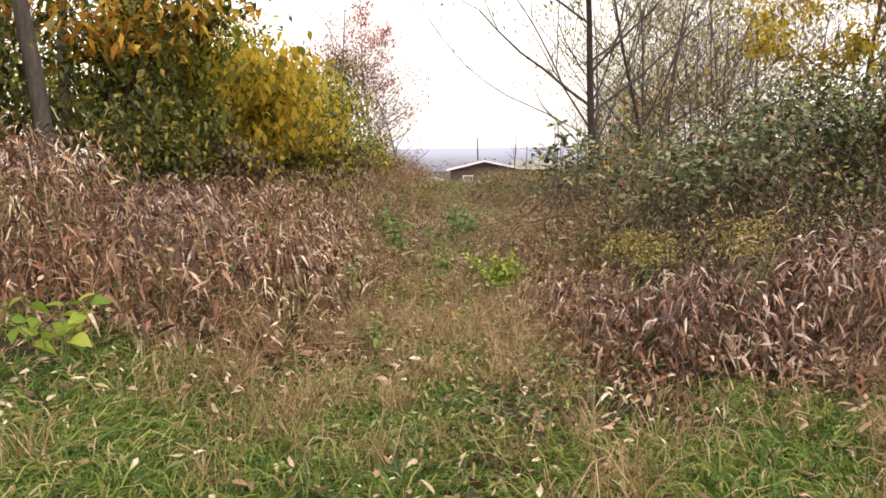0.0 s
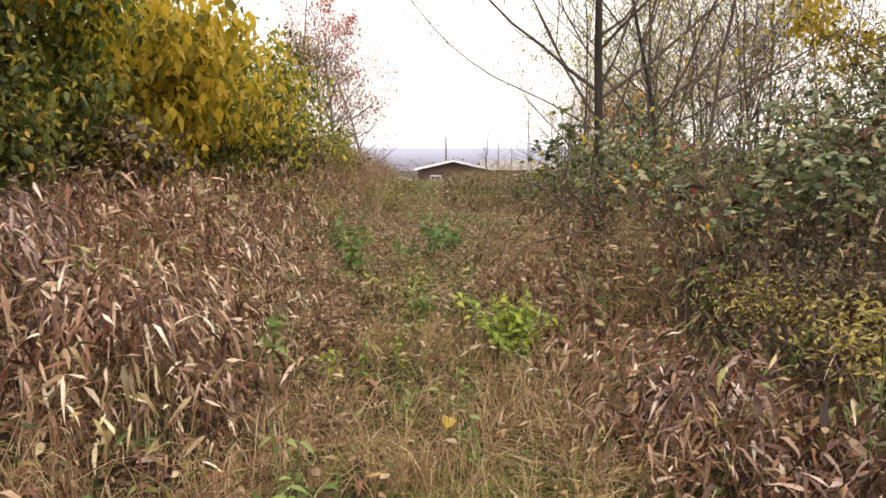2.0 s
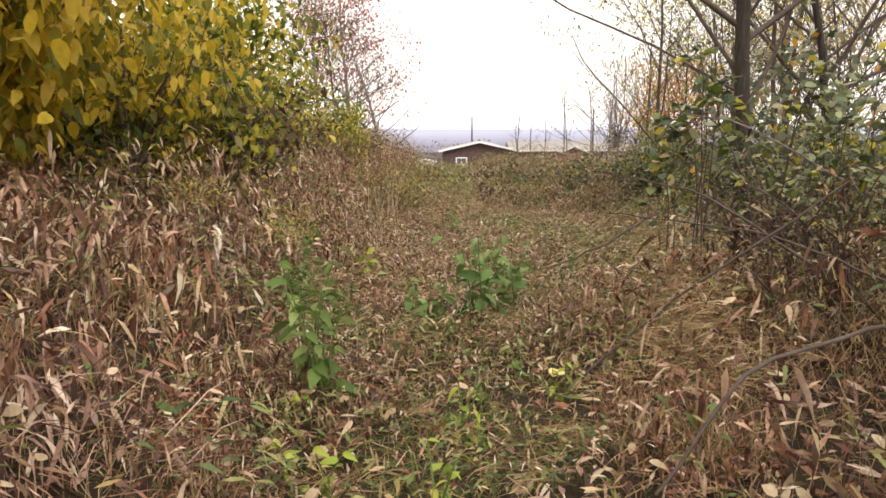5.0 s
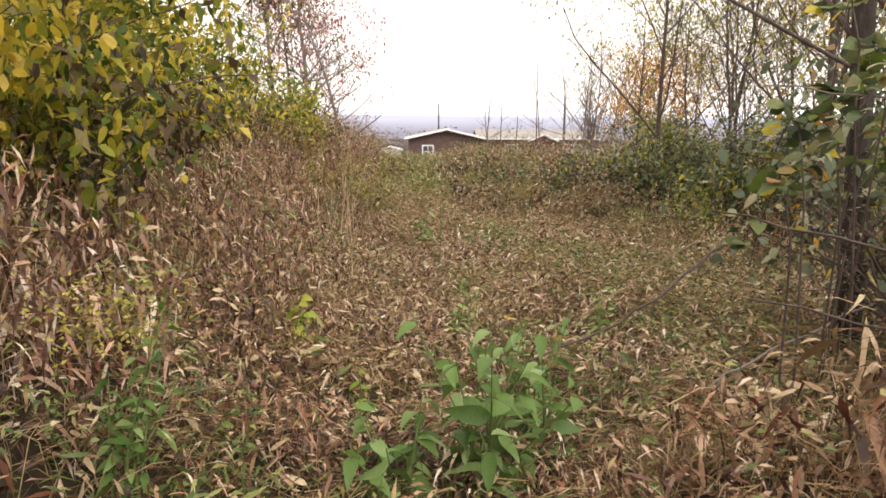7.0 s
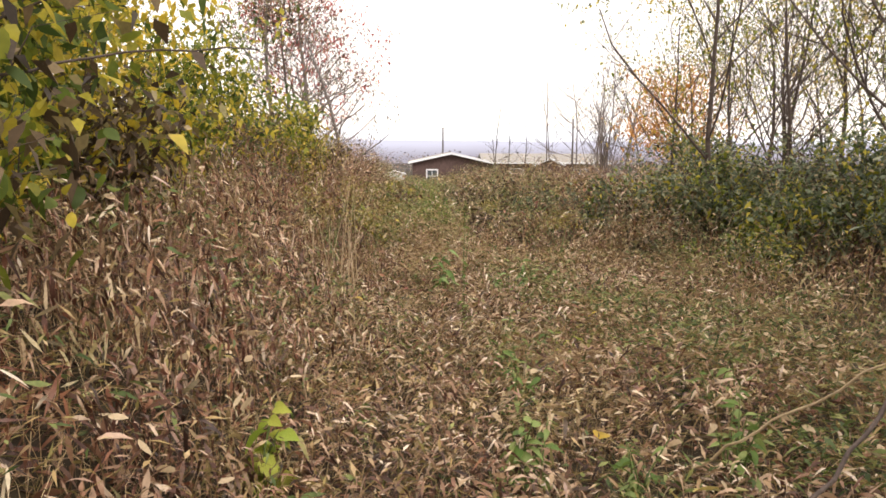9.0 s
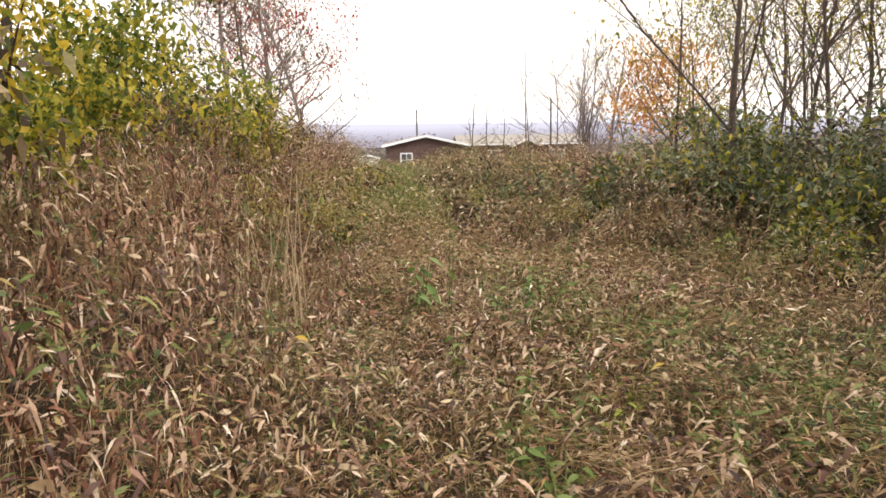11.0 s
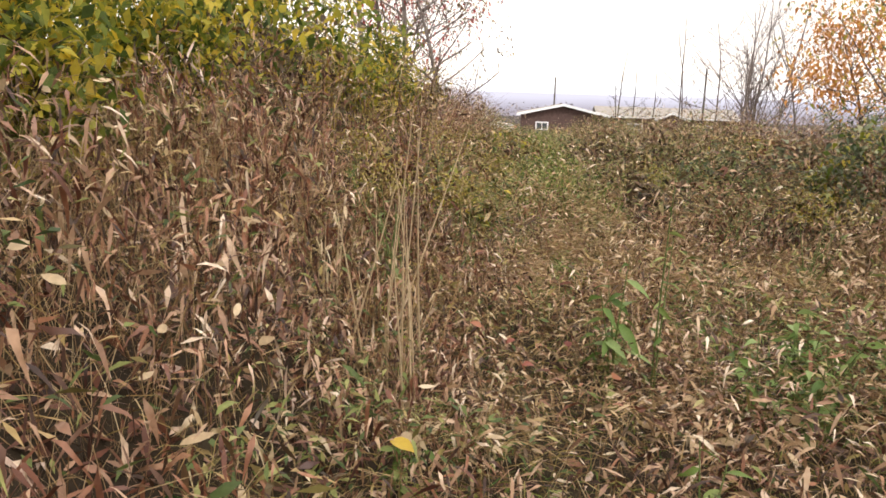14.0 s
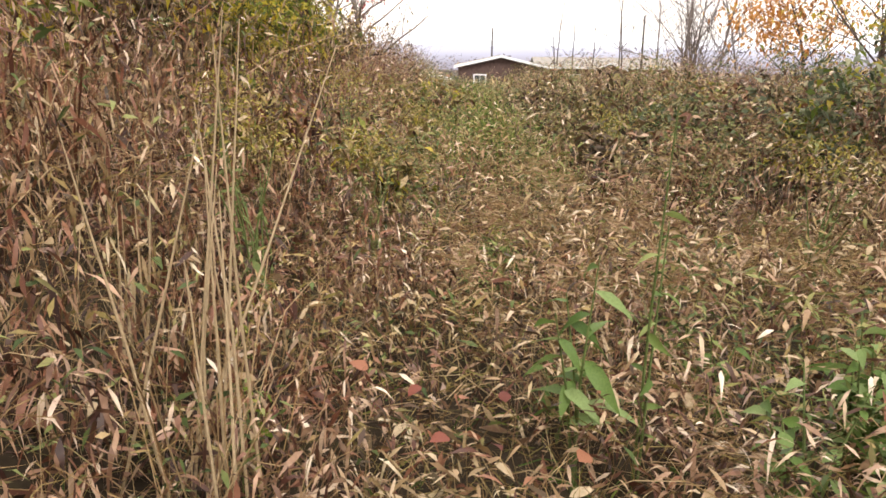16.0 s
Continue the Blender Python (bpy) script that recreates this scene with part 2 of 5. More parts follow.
def lumps(x, y, s, seed):
    """Smooth lumpy field in -1..1 from a few turned waves."""
    r = np.random.RandomState(seed)
    out = 0
    for k in range(7):
        a, f, ph = r.uniform(0, 6.28), s * r.uniform(0.5, 1.9), r.uniform(0, 6.28)
        out = out + np.sin((x * np.cos(a) + y * np.sin(a)) * f + ph + 1.3 * np.sin((x * np.sin(a) - y * np.cos(a)) * f * 0.7))
    return out / 4.0


def ground_z(x, y):
    x, y = np.asarray(x, float), np.asarray(y, float)
    z = np.interp(y, GY, GZ)
    near = 1 - sstep(45, 80, y)
    left = np.clip(-x - 0.45, 0, 2.75)
    z = z + near * (0.10 + 0.22 * sstep(2, 8, y) + 0.06 * sstep(15, 20, y)) * left * sstep(0, 1.2, left)
    right = np.clip(x - 1.2, 0, 6)
    z = z + near * 0.08 * right * (1 - sstep(11, 14, y))
    z = z + 0.04 * lumps(x, y, 1.1, 3) * near
    return z


def cover(x, y):
    """How high the weeds stand over the ground."""
    path = 0.11 + 0.07 * sstep(4, 8, y) + 0.09 * sstep(11, 13, y) + 0.08 * sstep(14, 17, y)
    left = sstep(0.25, 1.9, -x + 0.25 * lumps(x * 0 + 1, y, 0.9, 5)) * (1 - 0.6 * sstep(2.3, 3.2, -x)) * sstep(4.3, 5.5, y + 0.3 * lumps(x, y, 1.0, 9))
    right = sstep(0.55, 1.9, x + 0.2 * lumps(x * 0, y, 0.8, 6)) * sstep(3.4, 4.6, y - 0.2 * x + 0.3 * lumps(x, y, 1.3, 8)) * (1 - sstep(11.5, 14, y))
    far = sstep(20.5, 25, y + 0.4 * lumps(x, y, 0.5, 12)) * (0.30 + 0.30 * sstep(0.5, 2.2, np.abs(x - 0.02 * y)) + 0.14 * sstep(1.5, 3.5, x - 0.02 * y))
    edge = 0.34 * sstep(2.6, 4.2, x) * sstep(16.5, 19.5, y + 0.5 * lumps(x, y, 1.0, 14)) * (1 - sstep(21, 24, y))
    far = far + edge
    bank = np.clip(left + right + far, 0, 1)
    h = path + 0.44 * left + 0.5 * right + far
    return np.maximum(h * (1 + (0.22 + 0.18 * bank) * lumps(x, y, 2.4, 21) + 0.32 * lumps(x, y, 6.0, 22)), 0.05)


# mounds of arching dead grass: x, y, radius, height
HUMMOCKS = [(-1.25, 6.2, 0.62, 0.66), (-2.2, 6.3, 0.6, 0.66), (-3.3, 6.0, 0.9, 0.98), (-2.7, 7.4, 0.6, 0.55), (-1.5, 8.9, 0.5, 0.5), (1.75, 4.75, 0.62, 0.6), (2.65, 4.75, 0.75, 0.74), (1.3, 5.9, 0.45, 0.5)]


def hollow(x, y):
    """Little grows under the mounds: their insides stay open."""
    k = 1.0
    for hx, hy, hr, hh in HUMMOCKS:
        k = k * (1 - 0.9 * np.exp(-(((x - hx) ** 2 + (y - hy) ** 2) / (0.72 * hr) ** 2) ** 2))
    return k


# ---- mesh helpers ----
rng = np.random.RandomState(7)


def mesh_from(name, verts, loops, starts, totals, mat, smooth=False):
    me = bpy.data.meshes.new(name)
    me.vertices.add(len(verts))
    me.vertices.foreach_set("co", np.ascontiguousarray(verts, np.float32).ravel())
    me.loops.add(len(loops))
    me.loops.foreach_set("vertex_index", np.ascontiguousarray(loops, np.int32))
    me.polygons.add(len(starts))
    me.polygons.foreach_set("loop_start", np.ascontiguousarray(starts, np.int32))
    me.polygons.foreach_set("loop_total", np.ascontiguousarray(totals, np.int32))
    if smooth:
        me.polygons.foreach_set("use_smooth", np.ones(len(starts), bool))
    me.materials.append(mat)
    me.update(calc_edges=True)
    return me


def unit(v):
    return v / np.maximum(np.linalg.norm(v, axis=1, keepdims=True), 1e-9)


def leaves_mesh(name, P, D, L, W, mat, droop=0.25, simple=False, shape="lance"):
    """Many leaves in one mesh: base points P, directions D, lengths L, widths W."""
    N = len(P)
    D = unit(D)
    tilt = rng.normal(0, 0.6, (N, 3))
    tilt[:, 2] += 1.0
    S = unit(np.cross(D, tilt))
    U = unit(np.cross(S, D))
    L, W = np.broadcast_to(L, N)[:, None], np.broadcast_to(W, N)[:, None]
    dr = np.zeros((N, 3))
    dr[:, 2] = -1
    dr = dr * (droop * rng.uniform(-0.2, 1.7, (N, 1))) + S * rng.normal(0, 0.16, (N, 1))
    if simple:
        m = 0.42 if shape == "lance" else 0.5
        pts = [P, P + D * L * m + S * W * 0.5 + dr * L * 0.2, P + D * L * m - S * W * 0.5 + dr * L * 0.2 + U * W * 0.2, P + D * L + dr * L]
        loops = np.array([0, 1, 3, 2])
        tot = [4]
    elif shape == "oval":
        c, tw = rng.uniform(0.05, 0.35, (N, 1)), rng.normal(0, 0.4, (N, 1))
        pts = [P]
        for f, w, sag in ((0.18, 0.36, 0.05), (0.46, 0.5, 0.22), (0.76, 0.34, 0.58)):
            across = S * np.cos(tw * f) + U * np.sin(tw * f)
            pts += [P + D * L * f + across * W * w + U * W * c * w + dr * L * sag, P + D * L * f - across * W * w + U * W * c * w + dr * L * sag]
        pts.append(P + D * L + dr * L)
        loops = np.array([0, 1, 2, 1, 3, 4, 2, 3, 5, 6, 4, 5, 7, 6])
        tot = [3, 4, 4, 3]
    else:
        a, b, wa, wb = 0.3, 0.66, 0.5, 0.38
        c = rng.uniform(0.05, 0.4, (N, 1))
        tw = rng.normal(0, 0.75, (N, 1))
        S2, U2 = S * np.cos(tw) + U * np.sin(tw), U * np.cos(tw) - S * np.sin(tw)
        pts = [P,
               P + D * L * a + S * W * wa + U * W * c + dr * L * 0.1, P + D * L * a - S * W * wa + U * W * c + dr * L * 0.1,
               P + D * L * b + S2 * W * wb + U2 * W * c + dr * L * 0.42, P + D * L * b - S2 * W * wb + U2 * W * c + dr * L * 0.42,
               P + D * L + dr * L]
        loops = np.array([0, 1, 2, 1, 3, 2, 2, 3, 4, 3, 5, 4])
        tot = [3] * 4
    k = len(pts)
    V = np.stack(pts, 1).reshape(-1, 3)
    lo = (loops[None, :] + (np.arange(N) * k)[:, None]).ravel()
    tt = np.tile(tot, N)
    st = np.concatenate([[0], np.cumsum(tt)[:-1]])
    return mesh_from(name, V, lo, st, tt, mat)


def blades_mesh(name, P, D, L, W, mat, droop=0.5):
    """Grass blades: tapered strips that arch over."""
    N = len(P)
    D = unit(D)
    side = rng.normal(0, 1, (N, 3))
    side[:, 2] *= 0.15
    S = unit(np.cross(D, side))
    L, W = np.broadcast_to(L, N)[:, None], np.broadcast_to(W, N)[:, None]
    out = D.copy()
    out[:, 2] = 0
    out = unit(out + rng.normal(0, 0.2, (N, 3)) * [1, 1, 0])
    b = droop * rng.uniform(0.3, 1.5, (N, 1))
    mid = P + D * L * 0.55 + out * L * 0.10 * b
    tip = P + D * L * 0.9 + out * L * 0.5 * b - np.array([0, 0, 1]) * L * 0.35 * b
    pts = [P + S * W * 0.5, P - S * W * 0.5, mid + S * W * 0.42, mid - S * W * 0.42, tip]
    V = np.stack(pts, 1).reshape(-1, 3)
    lo = (np.array([0, 1, 3, 2, 2, 3, 4])[None, :] + (np.arange(N) * 5)[:, None]).ravel()
    tt = np.tile([4, 3], N)
    st = np.concatenate([[0], np.cumsum(tt)[:-1]])
    return mesh_from(name, V, lo, st, tt, mat)


class Tubes:
    """Collects tapered round stems into one mesh."""

    def __init__(self):
        self.v, self.f, self.n = [], [], 0

    def add(self, pts, radii, sides=5):
        pts = np.asarray(pts, float)
        k = len(pts)
        t = np.gradient(pts, axis=0)
        t = unit(t)
        ref = np.array([0.31, 0.95, 0.05]) if abs(t[0][2]) > 0.7 else np.array([0, 0, 1.0])
        a = unit(np.cross(t, ref))
        b = np.cross(t, a)
        ang = np.arange(sides) * 2 * math.pi / sides
        r = np.asarray(radii, float)[:, None, None]
        ring = pts[:, None, :] + r * (a[:, None, :] * np.cos(ang)[None, :, None] + b[:, None, :] * np.sin(ang)[None, :, None])
        self.v.append(ring.reshape(-1, 3))
        i = np.arange(k - 1)[:, None] * sides
        j = np.arange(sides)[None, :]
        j2 = (j + 1) % sides
        self.f.append((np.stack([i + j, i + j2, i + sides + j2, i + sides + j], -1).reshape(-1, 4)) + self.n)
        self.n += k * sides

    def mesh(self, name, mat):
        V, F = np.concatenate(self.v), np.concatenate(self.f)
        return mesh_from(name, V, F.ravel(), np.arange(len(F)) * 4, np.full(len(F), 4), mat, smooth=True)


def part(name, me, parent, label=""):
    ob = new(name, me)
    ob.parent = parent
    return tagged(ob, label) if label else ob


def root(name, x, y, z=None):
    ob = new(name)
    ob.empty_display_size = 0.2
    ob.location = (x, y, float(ground_z(x, y)) if z is None else z)
    return ob


def stuff(name, me, label, category):
    return tagged(new(name, me), label, category, kind="stuff")


# ---- ground and distance ----
def sheet(name, xs, ys, zf, mat):
    X, Y = np.meshgrid(xs, ys)
    V = np.stack([X, Y, zf(X, Y)], -1).reshape(-1, 3)
    nx, ny = len(xs), len(ys)
    i = (np.arange(ny - 1)[:, None] * nx + np.arange(nx - 1)[None, :]).ravel()
    F = np.stack([i, i + 1, i + nx + 1, i + nx], -1)
    return mesh_from(name, V, F.ravel(), np.arange(len(F)) * 4, np.full(len(F), 4), mat, smooth=True)


gx = np.concatenate([-np.geomspace(3000, 12, 22), np.arange(-11.5, 11.6, 0.4), np.geomspace(12, 3000, 22)])
gy = np.concatenate([-np.geomspace(1500, 4, 18), np.arange(-3.75, 45, 0.4), np.geomspace(46, 3000, 34)])
ground = tagged(new("ground", sheet("ground", gx, gy, ground_z, mat_soil)), "dark leaf mould and trodden soil under weeds", "ground", kind="structure")


def ridge(name, y, base, top, span, seed, mat, label):
    xs = np.linspace(-span, span, 160)
    r = top * (0.72 + 0.20 * lumps(xs, xs * 0, 6.0 / span, seed) + 0.05 * lumps(xs, xs * 0, 40.0 / span, seed + 1))
    V, F = [], []
    for k, x in enumerate(xs):
        V += [(x, y, base), (x, y + 0.10 * y, base + (r[k] - base) * 0.75), (x, y + 0.2 * y, r[k])]
    for k in range(len(xs) - 1):
        for j in (0, 1):
            F.append((k * 3 + j, k * 3 + 3 + j, k * 3 + 4 + j, k * 3 + 1 + j))
    F = np.array(F)
    me = mesh_from(name, np.array(V), F.ravel(), np.arange(len(F)) * 4, np.full(len(F), 4), mat, smooth=True)
    return tagged(new(name, me), label, "hills", kind="structure")


# Emission stands in for daylight on the hills; the mist sheet paints the pale horizon.
mat_hill = haze("glowing_misty_hill", (0.38, 0.35, 0.41), (0.66, 0.64, 0.75), -8, 9)
mat_hill_far = haze("glowing_mist", (0.66, 0.64, 0.76), (1.25, 1.22, 1.25), 2, 36)
ridge("backdrop_hill", 700, -20, 10.5, 900, 4, mat_hill, "glowing backdrop of misty blue wooded hills in the distance")
ridge("backdrop_mist", 1500, -40, 66, 2200, 9, mat_hill_far, "glowing backdrop painted as pale lavender mist over far hills")


# ---- scattering ----
def spread(n, x0, x1, y0, y1, keep):
    """About n places in a stretch of land, kept with the chance keep(x, y)."""
    x, y = rng.uniform(x0, x1, n), rng.uniform(y0, y1, n)
    k = rng.uniform(0, 1, n) < keep(x, y)
    return x[k], y[k]


def headings(n, up_mean, up_dev):
    a = rng.uniform(0, 2 * math.pi, n)
    e = rng.normal(up_mean, up_dev, n)
    return np.stack([np.cos(a) * np.cos(e), np.sin(a) * np.cos(e), np.sin(e)], -1)


def path_mid(y):
    return 0.25 + 0.22 * lumps(y * 0, y, 0.35, 31) + 0.03 * np.maximum(0, y - 20)


def open_patch(x, y):
    """Patches of the clearing where green weeds and straw push the dead leaves aside."""
    where = sstep(10.5, 12.5, y) * sstep(-1.9, -0.9, x - 0.5 * sstep(17, 20, y))
    return where * sstep(0.0, 0.45, lumps(x, y, 1.5, 91) + 0.35 * lumps(x, y, 4.2, 93))


def clearing(x, y):
    """The trodden clearing, where the growth lies low."""
    return sstep(11.5, 13.5, y) * (1 - sstep(22.5, 25, y)) * sstep(-0.9, -0.2, x - 0.3 * sstep(17, 20, y))


def dry_share(x, y):
    """Share of dry brown growth against green."""
    off = np.abs(x - path_mid(y))
    s = 0.14 + 0.86 * sstep(0.25, 1.1, off)
    start = sstep(4.2, 5.2, y + 0.4 * lumps(x, y, 1.0, 9) + 0.9 * sstep(0.3, 1.2, x) - 1.5 * np.exp(-((x + 0.2) / 0.9) ** 2))
    late = sstep(9, 12, y)
    s = np.maximum(s, 0.85 * late - 0.25 * (np.abs(off) < 0.5) * (lumps(x, y, 1.9, 91) > 0.1))
    s = s * (1 - 0.62 * open_patch(x, y))
    return np.clip(s * start * (1 + 0.3 * lumps(x, y, 1.4, 44)), 0.03, 1)


def tops(x, y, lo=0.35, hi=1.05):
    u = 1 - (1 - rng.uniform(0, 1, len(x))) ** 1.0
    return ground_z(x, y) + cover(x, y) * (lo + (hi - lo) * u)


def combed(x, y, n, up_mean, up_dev, loose=0.9):
    """Directions that lie over in drifts, as grown grass does."""
    a = 2.6 * lumps(x, y, 1.7, 51) + 1.5 * lumps(x, y, 4.5, 52) + rng.normal(0, loose, n) + np.where(x < 0, 0.0, math.pi)
    e = rng.normal(up_mean, up_dev, n)
    return np.stack([np.cos(a) * np.cos(e), np.sin(a) * np.cos(e), np.sin(e)], -1)


# dry leaves of the banks, nearest the walk
for name, mat, count, label in (("dry_grass", mat_dry, 240000, "dry brown drooping bamboo-like grass leaves covering the bank"), ("rusty_grass", mat_rust, 160000, "rust-brown withered grass leaves on the bank")):
    x, y = spread(count, -4.2, 4.2, 2.6, 24, lambda x, y: hollow(x, y) * dry_share(x, y) * (0.45 + 0.55 * np.exp(-(x / 2.4) ** 2)) * np.clip(0.72 + 0.75 * lumps(x, y, 3.1, 23) + 0.5 * lumps(x, y, 7.5, 24), 0.06, 1) * (1 - (0.95 if name == 'dry_grass' else 0.75) * sstep(0.75, 1.4, x) * sstep(4.0, 5.6, y) * (1 - sstep(11, 13, y))) * (1 - (0.68 - 0.3 * sstep(9.5, 11.5, y) if name == 'dry_grass' else 0.0) * sstep(0.6, 1.4, -x)))
    if name == "rusty_grass":
        k = rng.uniform(0, 1, len(x)) > 0.6 * clearing(x, y)
        x, y = x[k], y[k]
    P = np.stack([x, y, tops(x, y, 0.2)], -1)
    n = len(x)
    big = 0.74 + 0.2 * sstep(11, 13, y) + (0.72 - 0.52 * sstep(12, 15.5, y)) * sstep(0.5, 1.6, np.abs(x)) * (1 - 0.8 * sstep(12, 13.5, y) * (x > 0))
    size = np.clip(rng.lognormal(-2.68, 0.36, n), 0.03, 0.112) * big
    stuff(name, leaves_mesh(name, P, combed(x, y, n, -0.35 - 0.2 * sstep(0.5, 1.2, -x) + 0.3 * clearing(x, y), 0.7 - 0.3 * clearing(x, y), 1.6), size, size * rng.uniform(0.11, 0.23, n), mat, droop=0.6), label, "dry grass")
# dead leaves lying on the soil under the growth
x, y = spread(28000, -3.4, 3.2, 4.6, 24, lambda x, y: np.clip(0.35 + 0.65 * sstep(0.2, 0.9, np.abs(x - 0.2)), 0, 1))
n = len(x)
P = np.stack([x, y, ground_z(x, y) + rng.uniform(0.015, 0.09, n)], -1)
L = rng.uniform(0.06, 0.14, n)
stuff("ground_litter", leaves_mesh("ground_litter", P, headings(n, 0.0, 0.22), L, L * rng.uniform(0.18, 0.32, n), mat_rust, simple=True), "rust-brown dead leaves lying on the soil", "fallen leaves")
# dry growth farther off
x, y = spread(115000, -10, 10, 4, 50, lambda x, y: ((np.abs(x) > 4.2) | (y > 24)) * dry_share(x, y) * np.where(y > 24, np.clip(0.45 + 0.9 * lumps(x, y, 2.6, 67), 0.08, 0.9), 0.3))
P = np.stack([x, y, tops(x, y, 0.4, 1.1)], -1)
n = len(x)
stuff("far_dry_grass", leaves_mesh("far_dry_grass", P, headings(n, 0.2, 0.6), rng.uniform(0.07, 0.16, n), rng.uniform(0.016, 0.036, n), mat_dry, simple=True), "dry brown weeds on the slope ahead", "dry grass")
x, y = spread(30000, -9, 9, 20, 50, lambda x, y: 0.5 + 0.5 * (lumps(x, y, 1.5, 66) > 0))
P = np.stack([x, y, ground_z(x, y)], -1)
n = len(x)
stuff("far_stems", blades_mesh("far_stems", P, headings(n, 1.25, 0.25), cover(x, y) * rng.uniform(0.7, 1.45, n), rng.uniform(0.005, 0.011, n), mat_rust, droop=0.4), "brown upright weed stems on the slope ahead", "dry stems")
# half dry, olive leaves among them
x, y = spread(140000, -6, 6, 3.6, 50, lambda x, y: hollow(x, y) * (0.15 + 0.45 * (lumps(x, y, 1.2, 61) > 0.1) + 0.15 * sstep(20, 26, y)) * sstep(4, 6, y))
P = np.stack([x, y, tops(x, y, 0.4, 1.15)], -1)
n = len(x)
stuff("olive_weeds", leaves_mesh("olive_weeds", P, headings(n, 0.4, 0.5), rng.uniform(0.04, 0.1, n), rng.uniform(0.008, 0.02, n), mat_dry_green, simple=True), "olive half-dry weed leaves mixed into the dry grass", "weeds")
# thin dry stems
x, y = spread(33000, -4.5, 4.5, 3.8, 24, lambda x, y: hollow(x, y) * dry_share(x, y))
n = len(x)
P = np.stack([x, y, ground_z(x, y)], -1)
stuff("dry_stems", blades_mesh("dry_stems", P, headings(n, 1.2, 0.3), cover(x, y) * rng.uniform(0.7, 1.3, n), rng.uniform(0.002, 0.0045, n), mat_straw, droop=0.4), "thin dry grass stems standing among the leaves", "dry stems")


# green grass
def green_share(x, y):
    off = np.abs(x - path_mid(y))
    start = 1 - sstep(4.2, 5.4, y + 0.4 * lumps(x, y, 1.0, 9) + 0.9 * sstep(0.3, 1.2, x))
    along = np.exp(-(off / (0.5 + 0.012 * y)) ** 2) * (1.0 - 0.75 * sstep(9, 12, y) + 0.65 * sstep(23, 29, y))
    return np.clip(np.maximum(start * (0.85 + 0.25 * lumps(x, y, 0.9, 71)), along), 0.012, 1)


cx, cy = spread(8200, -4.2, 4.2, 2.2, 6, lambda x, y: green_share(x, y) * (np.abs(x) < 0.65 * y + 0.6) * (0.65 + 0.5 * lumps(x, y, 2.6, 72)))
k = rng.randint(6, 44, len(cx))
x, y = np.repeat(cx, k) + rng.normal(0, 0.05, k.sum()), np.repeat(cy, k) + rng.normal(0, 0.05, k.sum())
tuft = np.repeat(rng.uniform(0.6, 1.35, len(cx)), k)
x2, y2 = spread(150000, -4.2, 4.2, 6, 46, lambda x, y: np.maximum(green_share(x, y), 0.45 * open_patch(x, y)))
x, y, tuft = np.concatenate([x, x2]), np.concatenate([y, y2]), np.concatenate([tuft, np.ones(len(x2))])
n = len(x)
P = np.stack([x, y, ground_z(x, y)], -1)
far = 1 + 1.7 * sstep(24, 31, y)
stuff("green_grass", blades_mesh("green_grass", P, combed(x, y, n, 0.55, 0.45, 1.3), rng.uniform(0.06, 0.21, n) * far * tuft, rng.uniform(0.004, 0.012, n) * far, mat_grass, droop=1.0), "uneven green grass with tan blades on the path", "grass")
# taller green grass where the path runs on downhill
x, y = spread(15000, -0.9, 1.9, 26, 44, lambda x, y: np.exp(-((x - 0.3 - 0.006 * y) / 0.42) ** 2))
n = len(x)
P = np.stack([x, y, ground_z(x, y)], -1)
stuff("tall_green_grass", blades_mesh("tall_green_grass", P, headings(n, 1.2, 0.3), rng.uniform(0.4, 0.95, n), rng.uniform(0.010, 0.024, n), mat_grass, droop=0.5), "taller light green grass on the path ahead", "grass")
# fine thatch of old grass between the leaves
x, y = spread(56000, -2.6, 3.6, 4.5, 23, lambda x, y: hollow(x, y) * (0.35 + 0.5 * sstep(11, 13, y) * (x > -1)))
n = len(x)
P = np.stack([x, y, tops(x, y, 0.3, 0.8)], -1)
stuff("grass_thatch", blades_mesh("grass_thatch", P, combed(x, y, n, 0.35, 0.4, 1.6), rng.uniform(0.06, 0.2, n), rng.uniform(0.0018, 0.004, n), mat_dry_green, droop=0.7), "fine olive and tan thatch between the dead leaves", "grass")
# leaves that stay half green on the bank
x, y = spread(11000, -3.6, 3.4, 5, 24, lambda x, y: sstep(0.3, 1.0, np.abs(x - path_mid(y))) * (0.12 + 0.8 * (lumps(x, y, 2.3, 33) > 0.35)))
n = len(x)
P = np.stack([x, y, tops(x, y, 0.6, 1.12)], -1)
L = rng.uniform(0.06, 0.13, n)
stuff("green_bank_leaves", leaves_mesh("green_bank_leaves", P, combed(x, y, n, 0.05, 0.4, 1.5), L, L * rng.uniform(0.14, 0.26, n), mat_weed, droop=0.4), "long half-green leaves among the dry ones", "weeds")
# tan tufts of long straw grass
ax, ay = spread(900, -3.2, 3.4, 2.6, 12, lambda x, y: np.clip(0.08 + 0.9 * (lumps(x, y, 1.1, 82) > 0.25) * (1 - sstep(7, 9, y)) + 0.5 * (x > 0.2) * (x < 1.3) * (y < 4.4) + 0.6 * (np.abs(x + 0.3) < 1.3) * (y > 3.8) * (y < 7), 0, 1) * hollow(x, y))
k = rng.randint(30, 90, len(ax))
x, y = np.repeat(ax, k) + rng.normal(0, 0.07, k.sum()), np.repeat(ay, k) + rng.normal(0, 0.07, k.sum())
n = len(x)
P = np.stack([x, y, ground_z(x, y)], -1)
